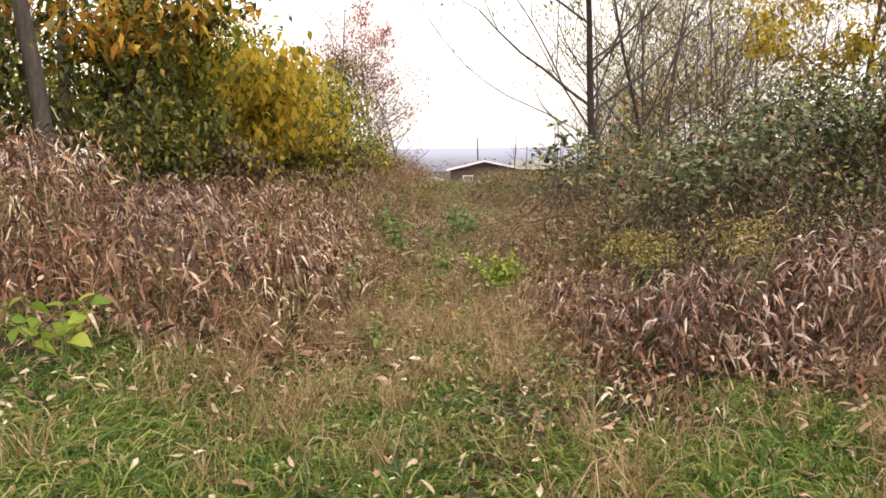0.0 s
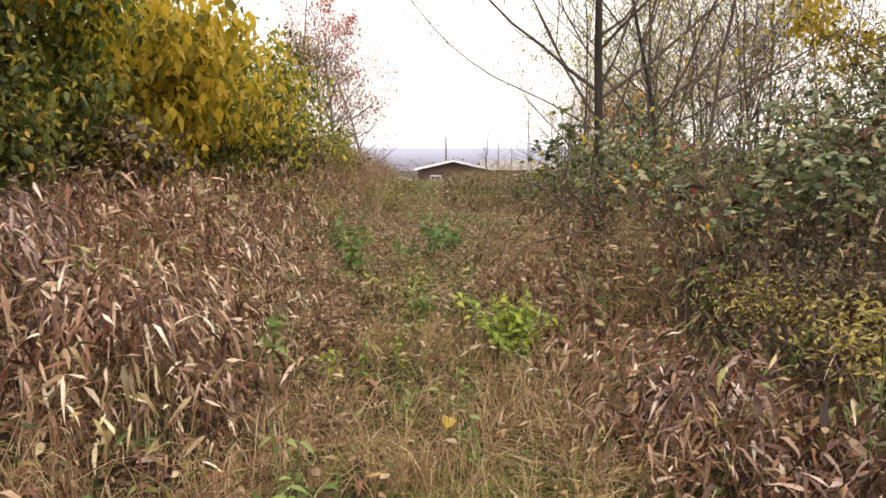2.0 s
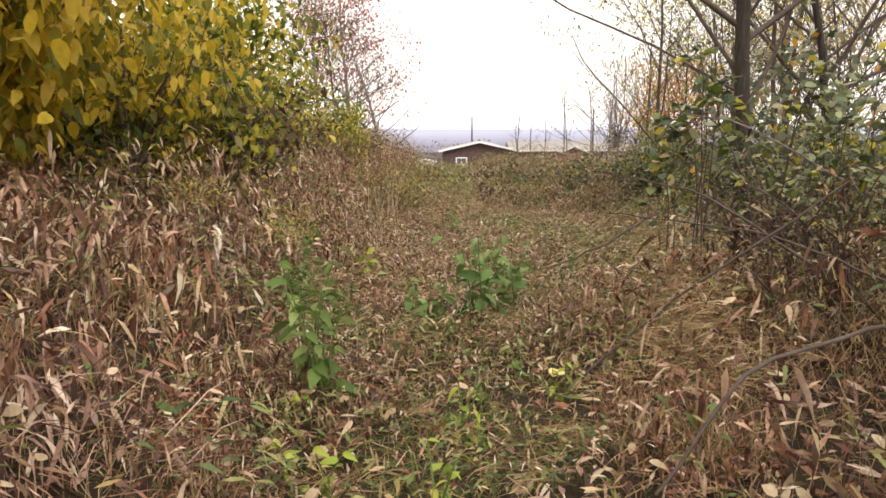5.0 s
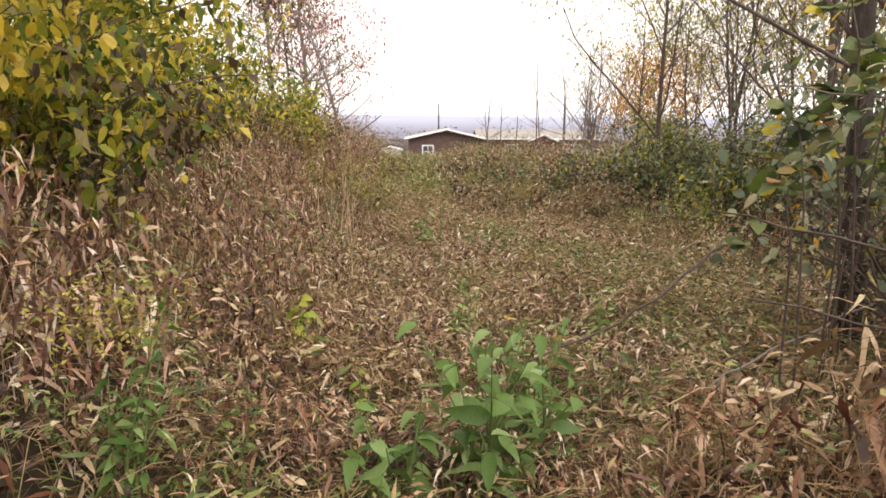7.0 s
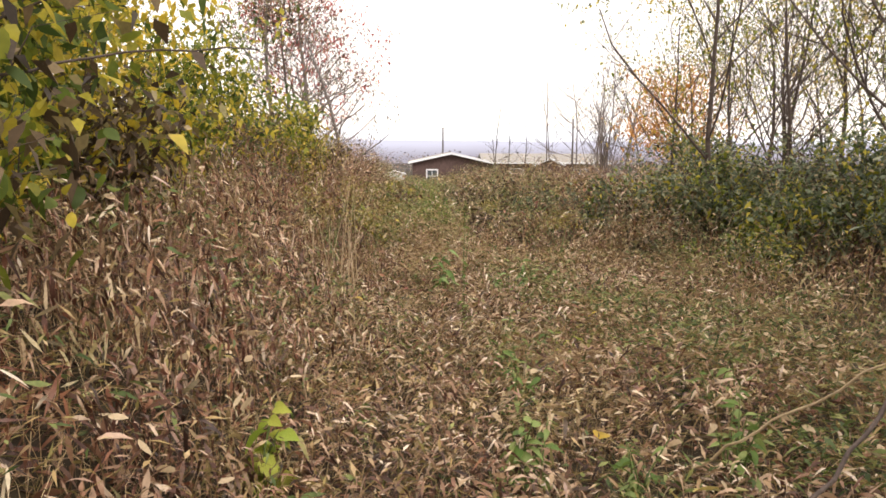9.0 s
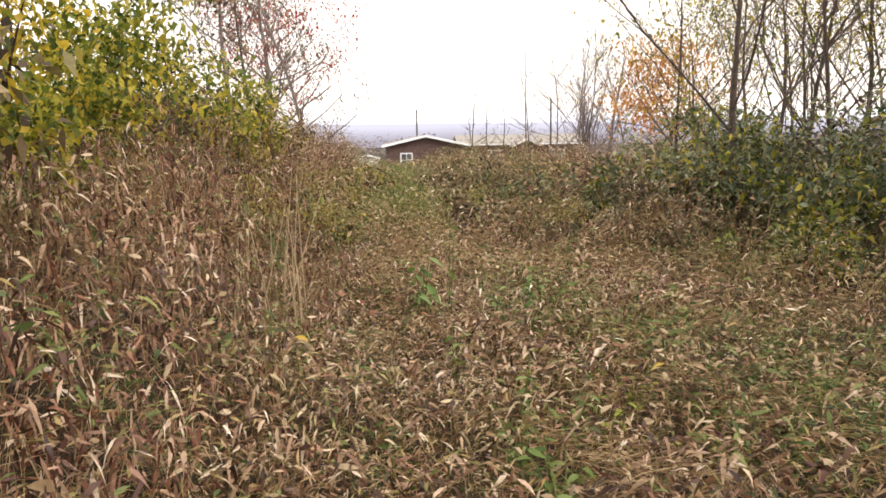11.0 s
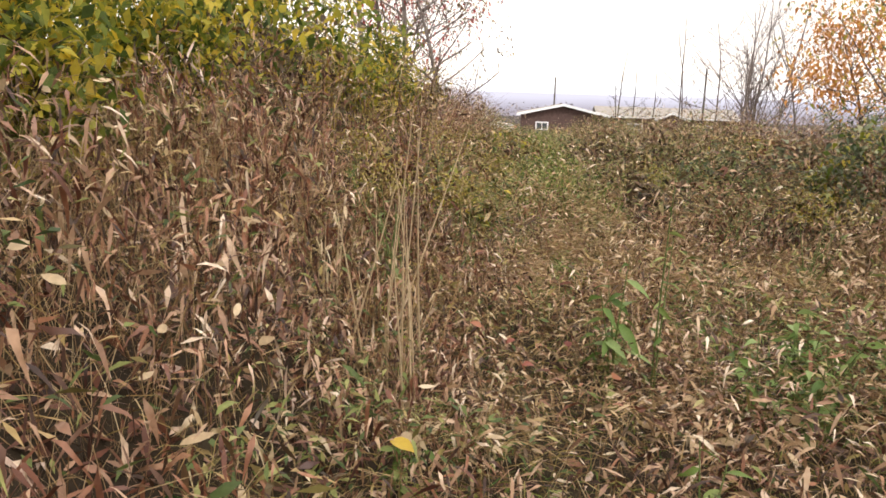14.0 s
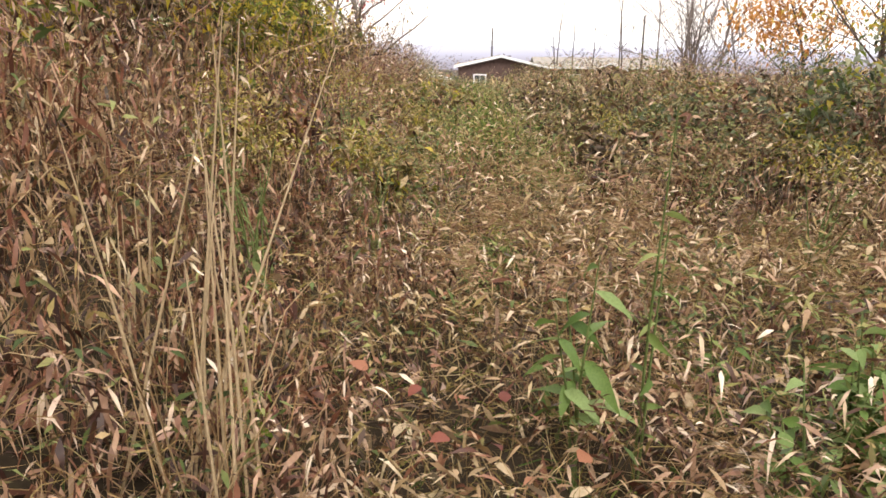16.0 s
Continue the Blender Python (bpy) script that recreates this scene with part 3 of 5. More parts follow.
stuff("straw_grass", blades_mesh("straw_grass", P, headings(n, 1.15, 0.28), rng.uniform(0.15, 0.46, n), rng.uniform(0.002, 0.0045, n), mat_straw, droop=0.55), "tan straw-dry tufts of long fine grass", "straw grass")
# low green weeds and creepers
x, y = spread(270000, -4.5, 4.5, 2.2, 46, lambda x, y: 0.03 + np.maximum(0.8 * (lumps(x, y, 1.9, 92) > 0.2) * np.exp(-((x - path_mid(y)) / 0.9) ** 2) * sstep(1.5, 3.5, y) * (1 - sstep(11, 13, y)), 0.85 * open_patch(x, y)))
P = np.stack([x, y, tops(x, y, 0.35, 1.15)], -1)
n = len(x)
stuff("green_weeds", leaves_mesh("green_weeds", P, headings(n, 0.3, 0.4), rng.uniform(0.03, 0.085, n), rng.uniform(0.009, 0.022, n), mat_weed, simple=True, droop=0.4), "low green weed leaves creeping through the grass", "weeds")
# straw lying flat over the trodden ground
ax, ay = spread(1400, -3, 3.6, 3.4, 25, lambda x, y: np.clip(0.08 + 0.9 * (lumps(x, y, 1.3, 85) > 0.4) + 0.45 * open_patch(x, y), 0, 1) * (1 - 0.85 * sstep(0.4, 0.9, -x)))
k = rng.randint(20, 60, len(ax))
x, y = np.repeat(ax, k) + rng.normal(0, 0.1, k.sum()), np.repeat(ay, k) + rng.normal(0, 0.1, k.sum())
n = len(x)
P = np.stack([x, y, tops(x, y, 0.6, 1.0)], -1)
stuff("flattened_straw", blades_mesh("flattened_straw", P, combed(x, y, n, 0.08, 0.22, 0.7), rng.uniform(0.08, 0.27, n), rng.uniform(0.0018, 0.004, n), mat_straw, droop=0.4), "pale flattened straw lying over the path", "straw")
# rust-coloured long grass lying on the bank
x, y = spread(9000, -3.2, -0.5, 4.8, 13, lambda x, y: np.clip(0.06 + 0.7 * (lumps(x, y, 1.6, 87) > 0.3), 0, 1) * hollow(x, y))
n = len(x)
P = np.stack([x, y, tops(x, y, 0.5, 1.0)], -1)
stuff("rusty_straw", blades_mesh("rusty_straw", P, combed(x, y, n, 0.15, 0.3, 0.9), rng.uniform(0.12, 0.36, n), rng.uniform(0.002, 0.0045, n), mat_rust, droop=0.5), "rust-coloured long grass lying over the bank", "straw")
# pale scraps of dead leaf over the clearing
x, y = spread(18000, -0.9, 4.2, 11, 24.5, lambda x, y: clearing(x, y) * np.clip(0.55 + 0.7 * lumps(x, y, 3.3, 97), 0.1, 1))
n = len(x)
P = np.stack([x, y, tops(x, y, 0.65, 1.1)], -1)
L = np.clip(rng.lognormal(-2.95, 0.35, n), 0.025, 0.09)
stuff("pale_scraps", leaves_mesh("pale_scraps", P, combed(x, y, n, 0.1, 0.35, 1.8), L, L * rng.uniform(0.14, 0.3, n), mat_scrap, droop=0.4), "pale tan scraps of dead leaf over the clearing", "fallen leaves")
# fallen leaves
x, y = spread(3000, -3.5, 3.5, 2.2, 22, lambda x, y: 0.3 + 0.5 * sstep(6, 10, y))
P = np.stack([x, y, tops(x, y, 0.55, 0.95)], -1)
n = len(x)
stuff("fallen_leaves", leaves_mesh("fallen_leaves", P, headings(n, 0, 0.3), rng.uniform(0.05, 0.1, n), rng.uniform(0.02, 0.04, n), mat_pale_straw, shape="oval"), "pale curled fallen leaves lying in the grass", "fallen leaves")
# brown leaves and short straw caught in the green grass
x, y = spread(7000, -3.2, 3.2, 2.2, 5.2, lambda x, y: np.clip(0.3 + 0.8 * lumps(x, y, 2.0, 95), 0.05, 1))
n = len(x)
P = np.stack([x, y, ground_z(x, y) + rng.uniform(0.02, 0.13, n)], -1)
L = rng.uniform(0.04, 0.1, n)
stuff("leaf_litter", leaves_mesh("leaf_litter", P, headings(n, 0.0, 0.4), L, L * rng.uniform(0.2, 0.42, n), mat_dry, droop=0.3), "dry brown leaves caught in the green grass", "fallen leaves")
# rough grass beside and behind the walk
x, y = spread(36000, -24, 24, -14, 44, lambda x, y: ((np.abs(x) > 4.4) | (y < 2.3)) * 0.85)
P = np.stack([x, y, ground_z(x, y)], -1)
n = len(x)
wide = np.where((np.abs(x) > 7.5) | (y < 1.0), 1.6, 1.0)
stuff("rough_grass", blades_mesh("rough_grass", P, headings(n, 0.8, 0.4), rng.uniform(0.25, 0.6, n) * wide, rng.uniform(0.02, 0.05, n) * wide ** 2, mat_meadow, droop=0.8), "rough olive and tan grass beside the path", "grass")
# rough meadow and the far slope
x, y = spread(26000, -45, 45, 40, 96, lambda x, y: 0.8 + 0 * x)
P = np.stack([x, y, ground_z(x, y) + rng.uniform(0.0, 0.6, len(x)) * (1 - 0.6 * sstep(55, 80, y))], -1)
n = len(x)
stuff("meadow_weeds", leaves_mesh("meadow_weeds", P, headings(n, 0.8, 0.4), rng.uniform(0.2, 0.45, n), rng.uniform(0.04, 0.1, n), mat_dry_green, simple=True), "rough olive and tan meadow growth down the slope", "weeds")


# ---- trees and shrubs ----
def grow(tubes, tips, p, d, length, radius, depth, r, spread_a=0.6, up=0.12, segs=5, kids=(2, 4), wobble=0.12, sides=6):
    """One branch and, from it, thinner ones; tips collects points where leaves may sit."""
    pts = [p]
    q, v = np.array(p, float), np.array(d, float)
    step = length / segs
    for s in range(segs):
        v = v + r.normal(0, wobble, 3) + np.array([0, 0, up])
        v = v / np.linalg.norm(v)
        q = q + v * step
        pts.append(q.copy())
    pts = np.array(pts)
    rad = np.linspace(radius, radius * 0.45, segs + 1)
    tubes.add(pts, rad, sides)
    if depth <= 1:
        tips.extend(pts[1:])
    if depth > 0:
        for c in range(r.randint(kids[0], kids[1] + 1)):
            i = r.randint(max(1, segs // 3), segs + 1)
            a = r.uniform(0, 2 * math.pi)
            side = np.array([math.cos(a), math.sin(a), r.uniform(-0.2, 0.5)])
            nd = unit((pts[i] - pts[i - 1])[None, :])[0] * (1 - spread_a * 0.6) + side * spread_a
            grow(tubes, tips, pts[i], nd / np.linalg.norm(nd), length * r.uniform(0.45, 0.72), max(rad[i] * 0.62, 0.002), depth - 1, r, spread_a, up, max(3, segs - 1), kids, wobble, max(3, sides - 1))


def foliage(tips, n, r, lo, hi, mat, size, spread_r=0.12, droop=0.5, simple=True, ratio=0.55, shape="oval", down=-0.3):
    tips = np.asarray(tips)
    k = r.randint(0, len(tips), n)
    P = tips[k] + r.normal(0, spread_r, (n, 3))
    ok = (P[:, 2] > lo) & (P[:, 2] < hi)
    P = P[ok]
    L = r.uniform(size[0], size[1], len(P))
    return leaves_mesh("crown", P, headings(len(P), down, 0.5), L, L * r.uniform(ratio * 0.8, ratio * 1.2, len(P)), mat, droop=droop, simple=simple, shape=shape)


def shrub(name, x, y, height, width, mat, leaves, label, category="shrub", stems=5, size=(0.06, 0.11), seed=1, group="", second=None, bark=None, low=0.0, simple=True, ratio=0.6, down=-0.3, thick=1.0, loose=1.0, second_from=0.3, second_size=None):
    """Many stems from one stool, with a crown of separate leaves around the twigs."""
    r = np.random.RandomState(seed)
    ob = root(name, x, y)
    tips = []
    for s in range(stems):
        t = Tubes()
        a = r.uniform(0, 2 * math.pi)
        lean = r.uniform(0.1, 1.0) * width / height
        d = np.array([math.cos(a) * lean, math.sin(a) * lean, 1.0])
        grow(t, tips, np.array([r.normal(0, 0.08), r.normal(0, 0.08), -0.05]), d / np.linalg.norm(d), height * r.uniform(0.5, 0.72), (0.014 + 0.006 * height) * thick, 2, r, 0.65, 0.05, 5, (2, 4), 0.13, 5)
        part("stem", t.mesh("stem", bark or mat_twig), ob)
    part("crown", foliage(tips, leaves, r, low, height * 1.15, mat, size, (0.07 + 0.05 * height) * loose, simple=simple, ratio=ratio, down=down), ob)
    if second:
        m2, n2, lab2 = second
        tagged(part("crown_patch", foliage(tips, n2, r, height * second_from, height * 1.15, m2, second_size or size, (0.07 + 0.05 * height) * loose, ratio=ratio, down=down), ob, lab2), kind="stuff")
    return tagged(ob, label, category, group)


def tree(name, x, y, height, radius, label, seed, lean=(0, 0), limbs=9, leaves=0, mat=None, size=(0.06, 0.1), bark=None, twigs=None, from_z=0.3, depth=3, limb_len=0.4, group="", spread_a=0.6, category="tree", leaf_spread=0.15, extra=(), rise=(0.4, 1.1)):
    r = np.random.RandomState(seed)
    ob = root(name, x, y)
    t = Tubes()
    segs = 9
    pts = [np.array([0, 0, -0.15])]
    v = np.array([lean[0], lean[1], 1.0])
    for s in range(segs):
        v = v + r.normal(0, 0.05, 3)
        v = v / np.linalg.norm(v)
        pts.append(pts[-1] + v * height / segs)
    pts = np.array(pts)
    rad = np.linspace(1, 0.22, segs + 1) ** 0.9 * radius
    rad[0] *= 1.35
    t.add(pts, rad, 9)
    part("trunk", t.mesh("trunk", bark or mat_bark), ob)
    tips = []
    for h0, d0, len0, rad0 in extra:
        tw = Tubes()
        start = np.array([np.interp(h0, pts[:, 2], pts[:, j]) for j in range(3)])
        d0 = np.array(d0, float)
        grow(tw, tips, start, d0 / np.linalg.norm(d0), len0, rad0, 3, r, 0.5, 0.05, 9, (2, 4), 0.10, 6)
        part("limb", tw.mesh("limb", twigs or bark or mat_bark), ob)
    for k in range(limbs):
        tw = Tubes()
        f = from_z + (1 - from_z) * (k + r.uniform(0, 0.8)) / limbs
        i = min(segs - 1, int(f * segs))
        p = pts[i] + (pts[i + 1] - pts[i]) * (f * segs - i)
        a = k * 2.4 + r.uniform(-0.5, 0.5)
        d = np.array([math.cos(a), math.sin(a), r.uniform(*rise)])
        grow(tw, tips, p, d / np.linalg.norm(d), height * limb_len * (1.15 - 0.6 * f), rad[i] * 0.45, depth, r, spread_a, 0.06, 5, (2, 4), 0.14, 4)
        part("limb", tw.mesh("limb", twigs or bark or mat_bark), ob)
    if leaves:
        part("crown", foliage(tips, leaves, r, height * from_z * 0.5, height * 1.3, mat, size, leaf_spread), ob)
    return tagged(ob, label, category, group)


# thicket on the bank: yellow, green and orange shrubs
G1 = "shrubs of the bank thicket"
shrub("yellow_shrub", -2.75, 13.8, 2.5, 0.6, mat_yellow, 1300, "loose shrub with large hanging yellow leaves beside the path", seed=24, group=G1, size=(0.06, 0.105), ratio=0.72, low=1.0, simple=False, down=-0.7, second=(mat_yelgreen, 160, "leaves still green"))
shrub("yellow_shrub", -3.35, 12.6, 2.3, 0.9, mat_yellow, 3800, "bushy shrub with large golden yellow leaves on the bank", seed=11, group=G1, size=(0.08, 0.15), ratio=0.7, low=0.35, simple=False, down=-0.7)
shrub("yellow_shrub", -3.9, 11.2, 2.9, 1.1, mat_yelgreen, 5200, "tall green shrub turning yellow, dense with leaves", seed=12, group=G1, size=(0.08, 0.15), second=(mat_yellow, 800, "golden yellow leaves"), down=-0.6, low=0.6)
shrub("maple_shrub", -4.0, 9.9, 3.1, 1.2, mat_shade, 3000, "young maple with orange leaves above green ones", seed=13, group=G1, size=(0.08, 0.14), second=(mat_orange, 1300, "bright orange maple leaves"), second_from=0.62, second_size=(0.13, 0.2))
shrub("maple_shrub", -5.6, 9.4, 3.6, 1.7, mat_shade, 2600, "dark green thicket maple with some orange leaves", seed=14, group=G1, size=(0.08, 0.14), second=(mat_orange, 900, "bright orange maple leaves"), second_from=0.6, second_size=(0.12, 0.19))
shrub("green_shrub", -5.3, 8.2, 2.2, 1.3, mat_shade, 4200, "dark green leafy shrub in the shade of the thicket", seed=15, group=G1, size=(0.07, 0.12))
shrub("green_shrub", -6.6, 7.6, 2.6, 1.5, mat_shade, 4200, "dark green leafy shrub in the shade of the thicket", seed=16, group=G1, size=(0.07, 0.12))
shrub("green_shrub", -3.25, 8.8, 1.4, 0.8, mat_shade, 2600, "dark green leafy shrub at the foot of the thicket", seed=17, group=G1, size=(0.05, 0.085), low=0.05, simple=False)
shrub("green_shrub", -3.3, 10.6, 1.7, 0.8, mat_shade, 2600, "dark green leafy shrub at the foot of the thicket", seed=18, group=G1, size=(0.05, 0.085), low=0.05, simple=False)
shrub("red_sapling", 1.9, 7.7, 1.15, 0.35, mat_brownshrub, 260, "thin sapling with a few orange and red leaves", category="sapling", seed=19, size=(0.04, 0.075), stems=4, simple=False, second=(mat_orange, 20, "orange leaves"), ratio=0.45)
shrub("red_sapling", 2.6, 8.3, 1.5, 0.5, mat_brownshrub, 420, "thin sapling with a few orange and red leaves", category="sapling", seed=20, size=(0.04, 0.075), stems=4, simple=False, second=(mat_red, 40, "dull red leaves"), ratio=0.45)
for i, (sx, sy, sh, m) in enumerate([(-3.6, 14.8, 2.5, mat_yellow), (-4.3, 13.4, 3.6, mat_yelgreen), (-3.6, 17.0, 3.0, mat_yelgreen), (-4.9, 16.0, 3.9, mat_yellow), (-3.9, 19.6, 3.2, mat_yelgreen), (-4.3, 22.3, 3.4, mat_yellow), (-5.5, 20.0, 3.8, mat_yelgreen), (-3.9, 25.5, 3.0, mat_yelgreen), (-5.4, 24.5, 3.8, mat_yellow), (-3.0, 30.0, 2.2, mat_yelgreen), (-5.2, 29.0, 3.6, mat_yelgreen), (-7.0, 14.0, 4.2, mat_yelgreen), (-7.0, 18.5, 4.3, mat_yelgreen), (-7.2, 23.0, 4.3, mat_yelgreen)]):
    shrub("yellow_shrub" if m is mat_yellow else "yellow_green_shrub", sx, sy, sh, 1.5, m, 3600 if sy < 18 else 2800, "tall shrub with golden yellow autumn leaves" if m is mat_yellow else "tall yellow-green autumn shrub on the bank", seed=30 + i, group=G1, size=(0.08, 0.15))
for i, (sx, sy, sh) in enumerate([(-2.95, 10.4, 0.9), (-3.0, 14.0, 1.2), (-2.9, 16.0, 1.3), (-3.0, 18.2, 1.5), (-3.05, 20.4, 1.4), (-3.1, 22.6, 1.6), (-3.0, 24.8, 1.5), (-2.9, 27.2, 1.3), (-2.5, 30.5, 1.3), (-2.3, 33.0, 1.2), (-3.2, 33.5, 1.9)]):
    shrub("sapling_shrub", sx, sy, sh, 0.9, mat_yelgreen if i % 3 else mat_brownshrub, 1900, "low yellow-green undergrowth at the thicket edge" if i % 3 else "low olive-brown undergrowth at the thicket edge", seed=250 + i, group="undergrowth of the thicket edge", size=(0.06, 0.12), second=(mat_yellow, 350, "golden yellow leaves"), down=-0.2)
tree("thicket_tree", -4.25, 8.35, 7.5, 0.11, "grey-brown trunk rising out of the yellow thicket", 51, leaves=2500, mat=mat_yelgreen, limbs=7, from_z=0.45, size=(0.07, 0.13))
tree("thicket_tree", -6.3, 13.0, 8.5, 0.11, "grey-brown trunk rising out of the yellow thicket", 52, leaves=2500, mat=mat_yellow, limbs=7, from_z=0.4, size=(0.07, 0.13))
tree("red_tree", -4.3, 45.0, 8.3, 0.13, "slender tree with thin red autumn leaves", 53, leaves=4800, mat=mat_red, limbs=24, from_z=0.1, bark=mat_paletwig, size=(0.10, 0.18), limb_len=0.36, leaf_spread=0.22)
tree("bare_tree", -2.1, 36.0, 5.0, 0.07, "pale bare tree with fine spreading twigs", 54, lean=(0.07, 0), leaves=900, mat=mat_brownshrub, limbs=22, from_z=0.12, bark=mat_paletwig, limb_len=0.36, depth=3)
tree("brown_tree", -3.9, 38.0, 5.6, 0.07, "small tree with thin brown and orange leaves", 56, leaves=2600, mat=mat_brownshrub, limbs=14, from_z=0.15, bark=mat_twig, size=(0.08, 0.14), leaf_spread=0.25)
tree("bare_tree", -5.0, 41.0, 9.0, 0.1, "pale bare tree with fine spreading twigs", 55, leaves=500, mat=mat_brownshrub, limbs=14, from_z=0.2, bark=mat_paletwig, depth=3)

# the other side: brambles, bushes, bare trees
G2 = "bramble bushes beside the path"
for i, (sx, sy, sh, m) in enumerate([(2.6, 8.9, 1.0, mat_brownshrub), (3.6, 8.6, 1.5, mat_thicket), (4.7, 8.4, 1.8, mat_thicket), (5.9, 8.0, 2.1, mat_thicket), (3.2, 10.2, 1.4, mat_brownshrub), (2.5, 11.4, 1.4, mat_brownshrub), (2.9, 13.2, 1.7, mat_brownshrub), (2.2, 6.9, 1.0, mat_brownshrub), (4.4, 10.8, 2.0, mat_thicket), (5.6, 11.5, 2.2, mat_thicket), (3.5, 6.4, 1.35, mat_brownshrub), (4.6, 6.4, 1.5, mat_brownshrub), (1.95, 6.3, 0.95, mat_brownshrub), (2.5, 5.6, 1.0, mat_brownshrub), (1.9, 9.0, 0.85, mat_brownshrub), (2.9, 6.9, 1.2, mat_brownshrub)]):
    shrub("bramble_bush", sx, sy, sh, 1.0 + sh * 0.25, m, 3000 if m is mat_thicket else 2400, "blue-green bramble bush with arching stems" if m is mat_thicket else "brown withered bush of thin tangled twigs", category="bush", seed=70 + i, group=G2, size=(0.04, 0.085) if m is mat_thicket else (0.025, 0.06), stems=9 if m is mat_thicket else 12, low=0.05, ratio=0.6 if m is mat_thicket else 0.34, down=0.05, second=(mat_brownshrub if m is mat_thicket else mat_thicket, 1600 if m is mat_thicket else 160, "withered brown leaves" if m is mat_thicket else "grey-green bramble leaves"))
BUSH = [("green_bush", mat_greygreen, "low dark green bush with greyish leaves", mat_yelgreen, "yellowing leaves"), ("brown_bush", mat_brownshrub, "withered brown bush among weeds", mat_greygreen, "grey-green leaves"), ("yellowing_bush", mat_yelgreen, "loose bush turning from green to yellow", mat_greygreen, "grey-green leaves")]
for i, (sx, sy, sh, k) in enumerate([(3.3, 24.9, 1.1, 0), (4.1, 23.9, 1.6, 0), (5.0, 23.2, 1.9, 0), (5.5, 21.9, 1.5, 0), (6.5, 20.9, 1.3, 0), (5.7, 24.8, 2.2, 0), (7.9, 22.3, 2.6, 0), (6.9, 23.2, 2.2, 0), (6.4, 22.0, 1.9, 0), (8.6, 20.2, 1.8, 0), (4.4, 27.3, 1.2, 1), (7.0, 27.8, 2.3, 2), (2.5, 26.4, 0.75, 1), (2.6, 31.0, 0.75, 1), (5.0, 33.0, 0.9, 1), (8.0, 34.0, 1.8, 0), (1.9, 27.5, 0.7, 1), (6.0, 19.6, 0.9, 1), (4.6, 21.2, 0.8, 2), (3.6, 22.4, 0.6, 1), (9.4, 24.0, 2.0, 2)]):
    name, m1, lab1, m2, lab2 = BUSH[k]
    shrub(name, sx, sy, sh, 0.9 + 0.25 * sh, m1, 1500 if sh > 1 else 900, lab1, category="bush", seed=90 + i, group="dark bushes ahead", size=(0.06, 0.12), stems=7, down=-0.05, ratio=0.55, loose=0.55, second=(m2, 700 if sh > 1 else 400, lab2))
for i, (sx, sy, sh) in enumerate([(2.75, 7.6, 1.15), (3.5, 8.0, 1.45), (4.4, 7.9, 1.75), (5.2, 8.3, 2.0), (2.2, 7.5, 0.85)]):
    shrub("leafy_bramble", sx, sy, sh, 0.6, mat_weed, 420 if sx > 3 else 130, "bramble with broad mid-green leaves over brown twigs", category="bush", seed=320 + i, group=G2, size=(0.06, 0.11), stems=6, simple=False, ratio=0.62, down=-0.1, low=sh * 0.35, second=(mat_rust, 160 if sx > 3 else 60, "dull red-brown leaves"))


def bramble(name, x, y, height, width, mat, label, seed, canes=14, per=15, size=(0.06, 0.1), ratio=0.62, second=None, first=0.42, group=G2, bark=None):
    """Canes that arch out of one stool, with leaves in threes along them."""
    r = np.random.RandomState(seed)
    ob = root(name, x, y)
    P, D, L = [], [], []
    for c in range(canes):
        a, reach, top = r.uniform(0, 2 * math.pi), width * r.uniform(0.25, 1.0), height * r.uniform(0.65, 1.05)
        out = np.array([math.cos(a), math.sin(a), 0])
        p0 = np.array([r.normal(0, 0.12), r.normal(0, 0.12), -0.05])
        p1 = out * reach * 0.4 + np.array([0, 0, top * 1.5])
        p2 = out * reach + np.array([0, 0, top * r.uniform(0.6, 0.98)])
        f = np.linspace(0, 1, 10)[:, None]
        pts = p0 * (1 - f) ** 2 + 2 * p1 * f * (1 - f) + p2 * f * f + r.normal(0, 0.008, (10, 3))
        t = Tubes()
        t.add(pts, np.linspace(0.007, 0.0025, 10), 5)
        part("cane", t.mesh("cane", bark or mat_twig), ob)
        for k in range(per):
            g = first + (1 - first) * (k + r.uniform(0, 1)) / per
            q = np.array([np.interp(g * 9, np.arange(10), pts[:, j]) for j in range(3)]) + r.normal(0, 0.06, 3)
            b = r.uniform(0, 2 * math.pi)
            for turn, s in ((-1.0, 0.8), (0.0, 1.0), (1.0, 0.8)):
                P.append(q)
                D.append((math.cos(b + turn), math.sin(b + turn), r.uniform(-0.35, 0.25)))
                L.append(r.uniform(*size) * s)
    P, D, L = np.array(P), np.array(D), np.array(L)
    some = r.uniform(0, 1, len(P)) < (second[1] if second else 0)
    tagged(part("foliage", leaves_mesh("foliage", P[~some], D[~some], L[~some], L[~some] * ratio, mat, droop=0.25, shape="oval"), ob), kind="stuff")
    if second:
        tagged(part("turned_leaves", leaves_mesh("turned_leaves", P[some], D[some], L[some], L[some] * ratio, second[0], droop=0.4, shape="oval"), ob, second[2]), kind="stuff")
    return tagged(ob, label, "bush", group)


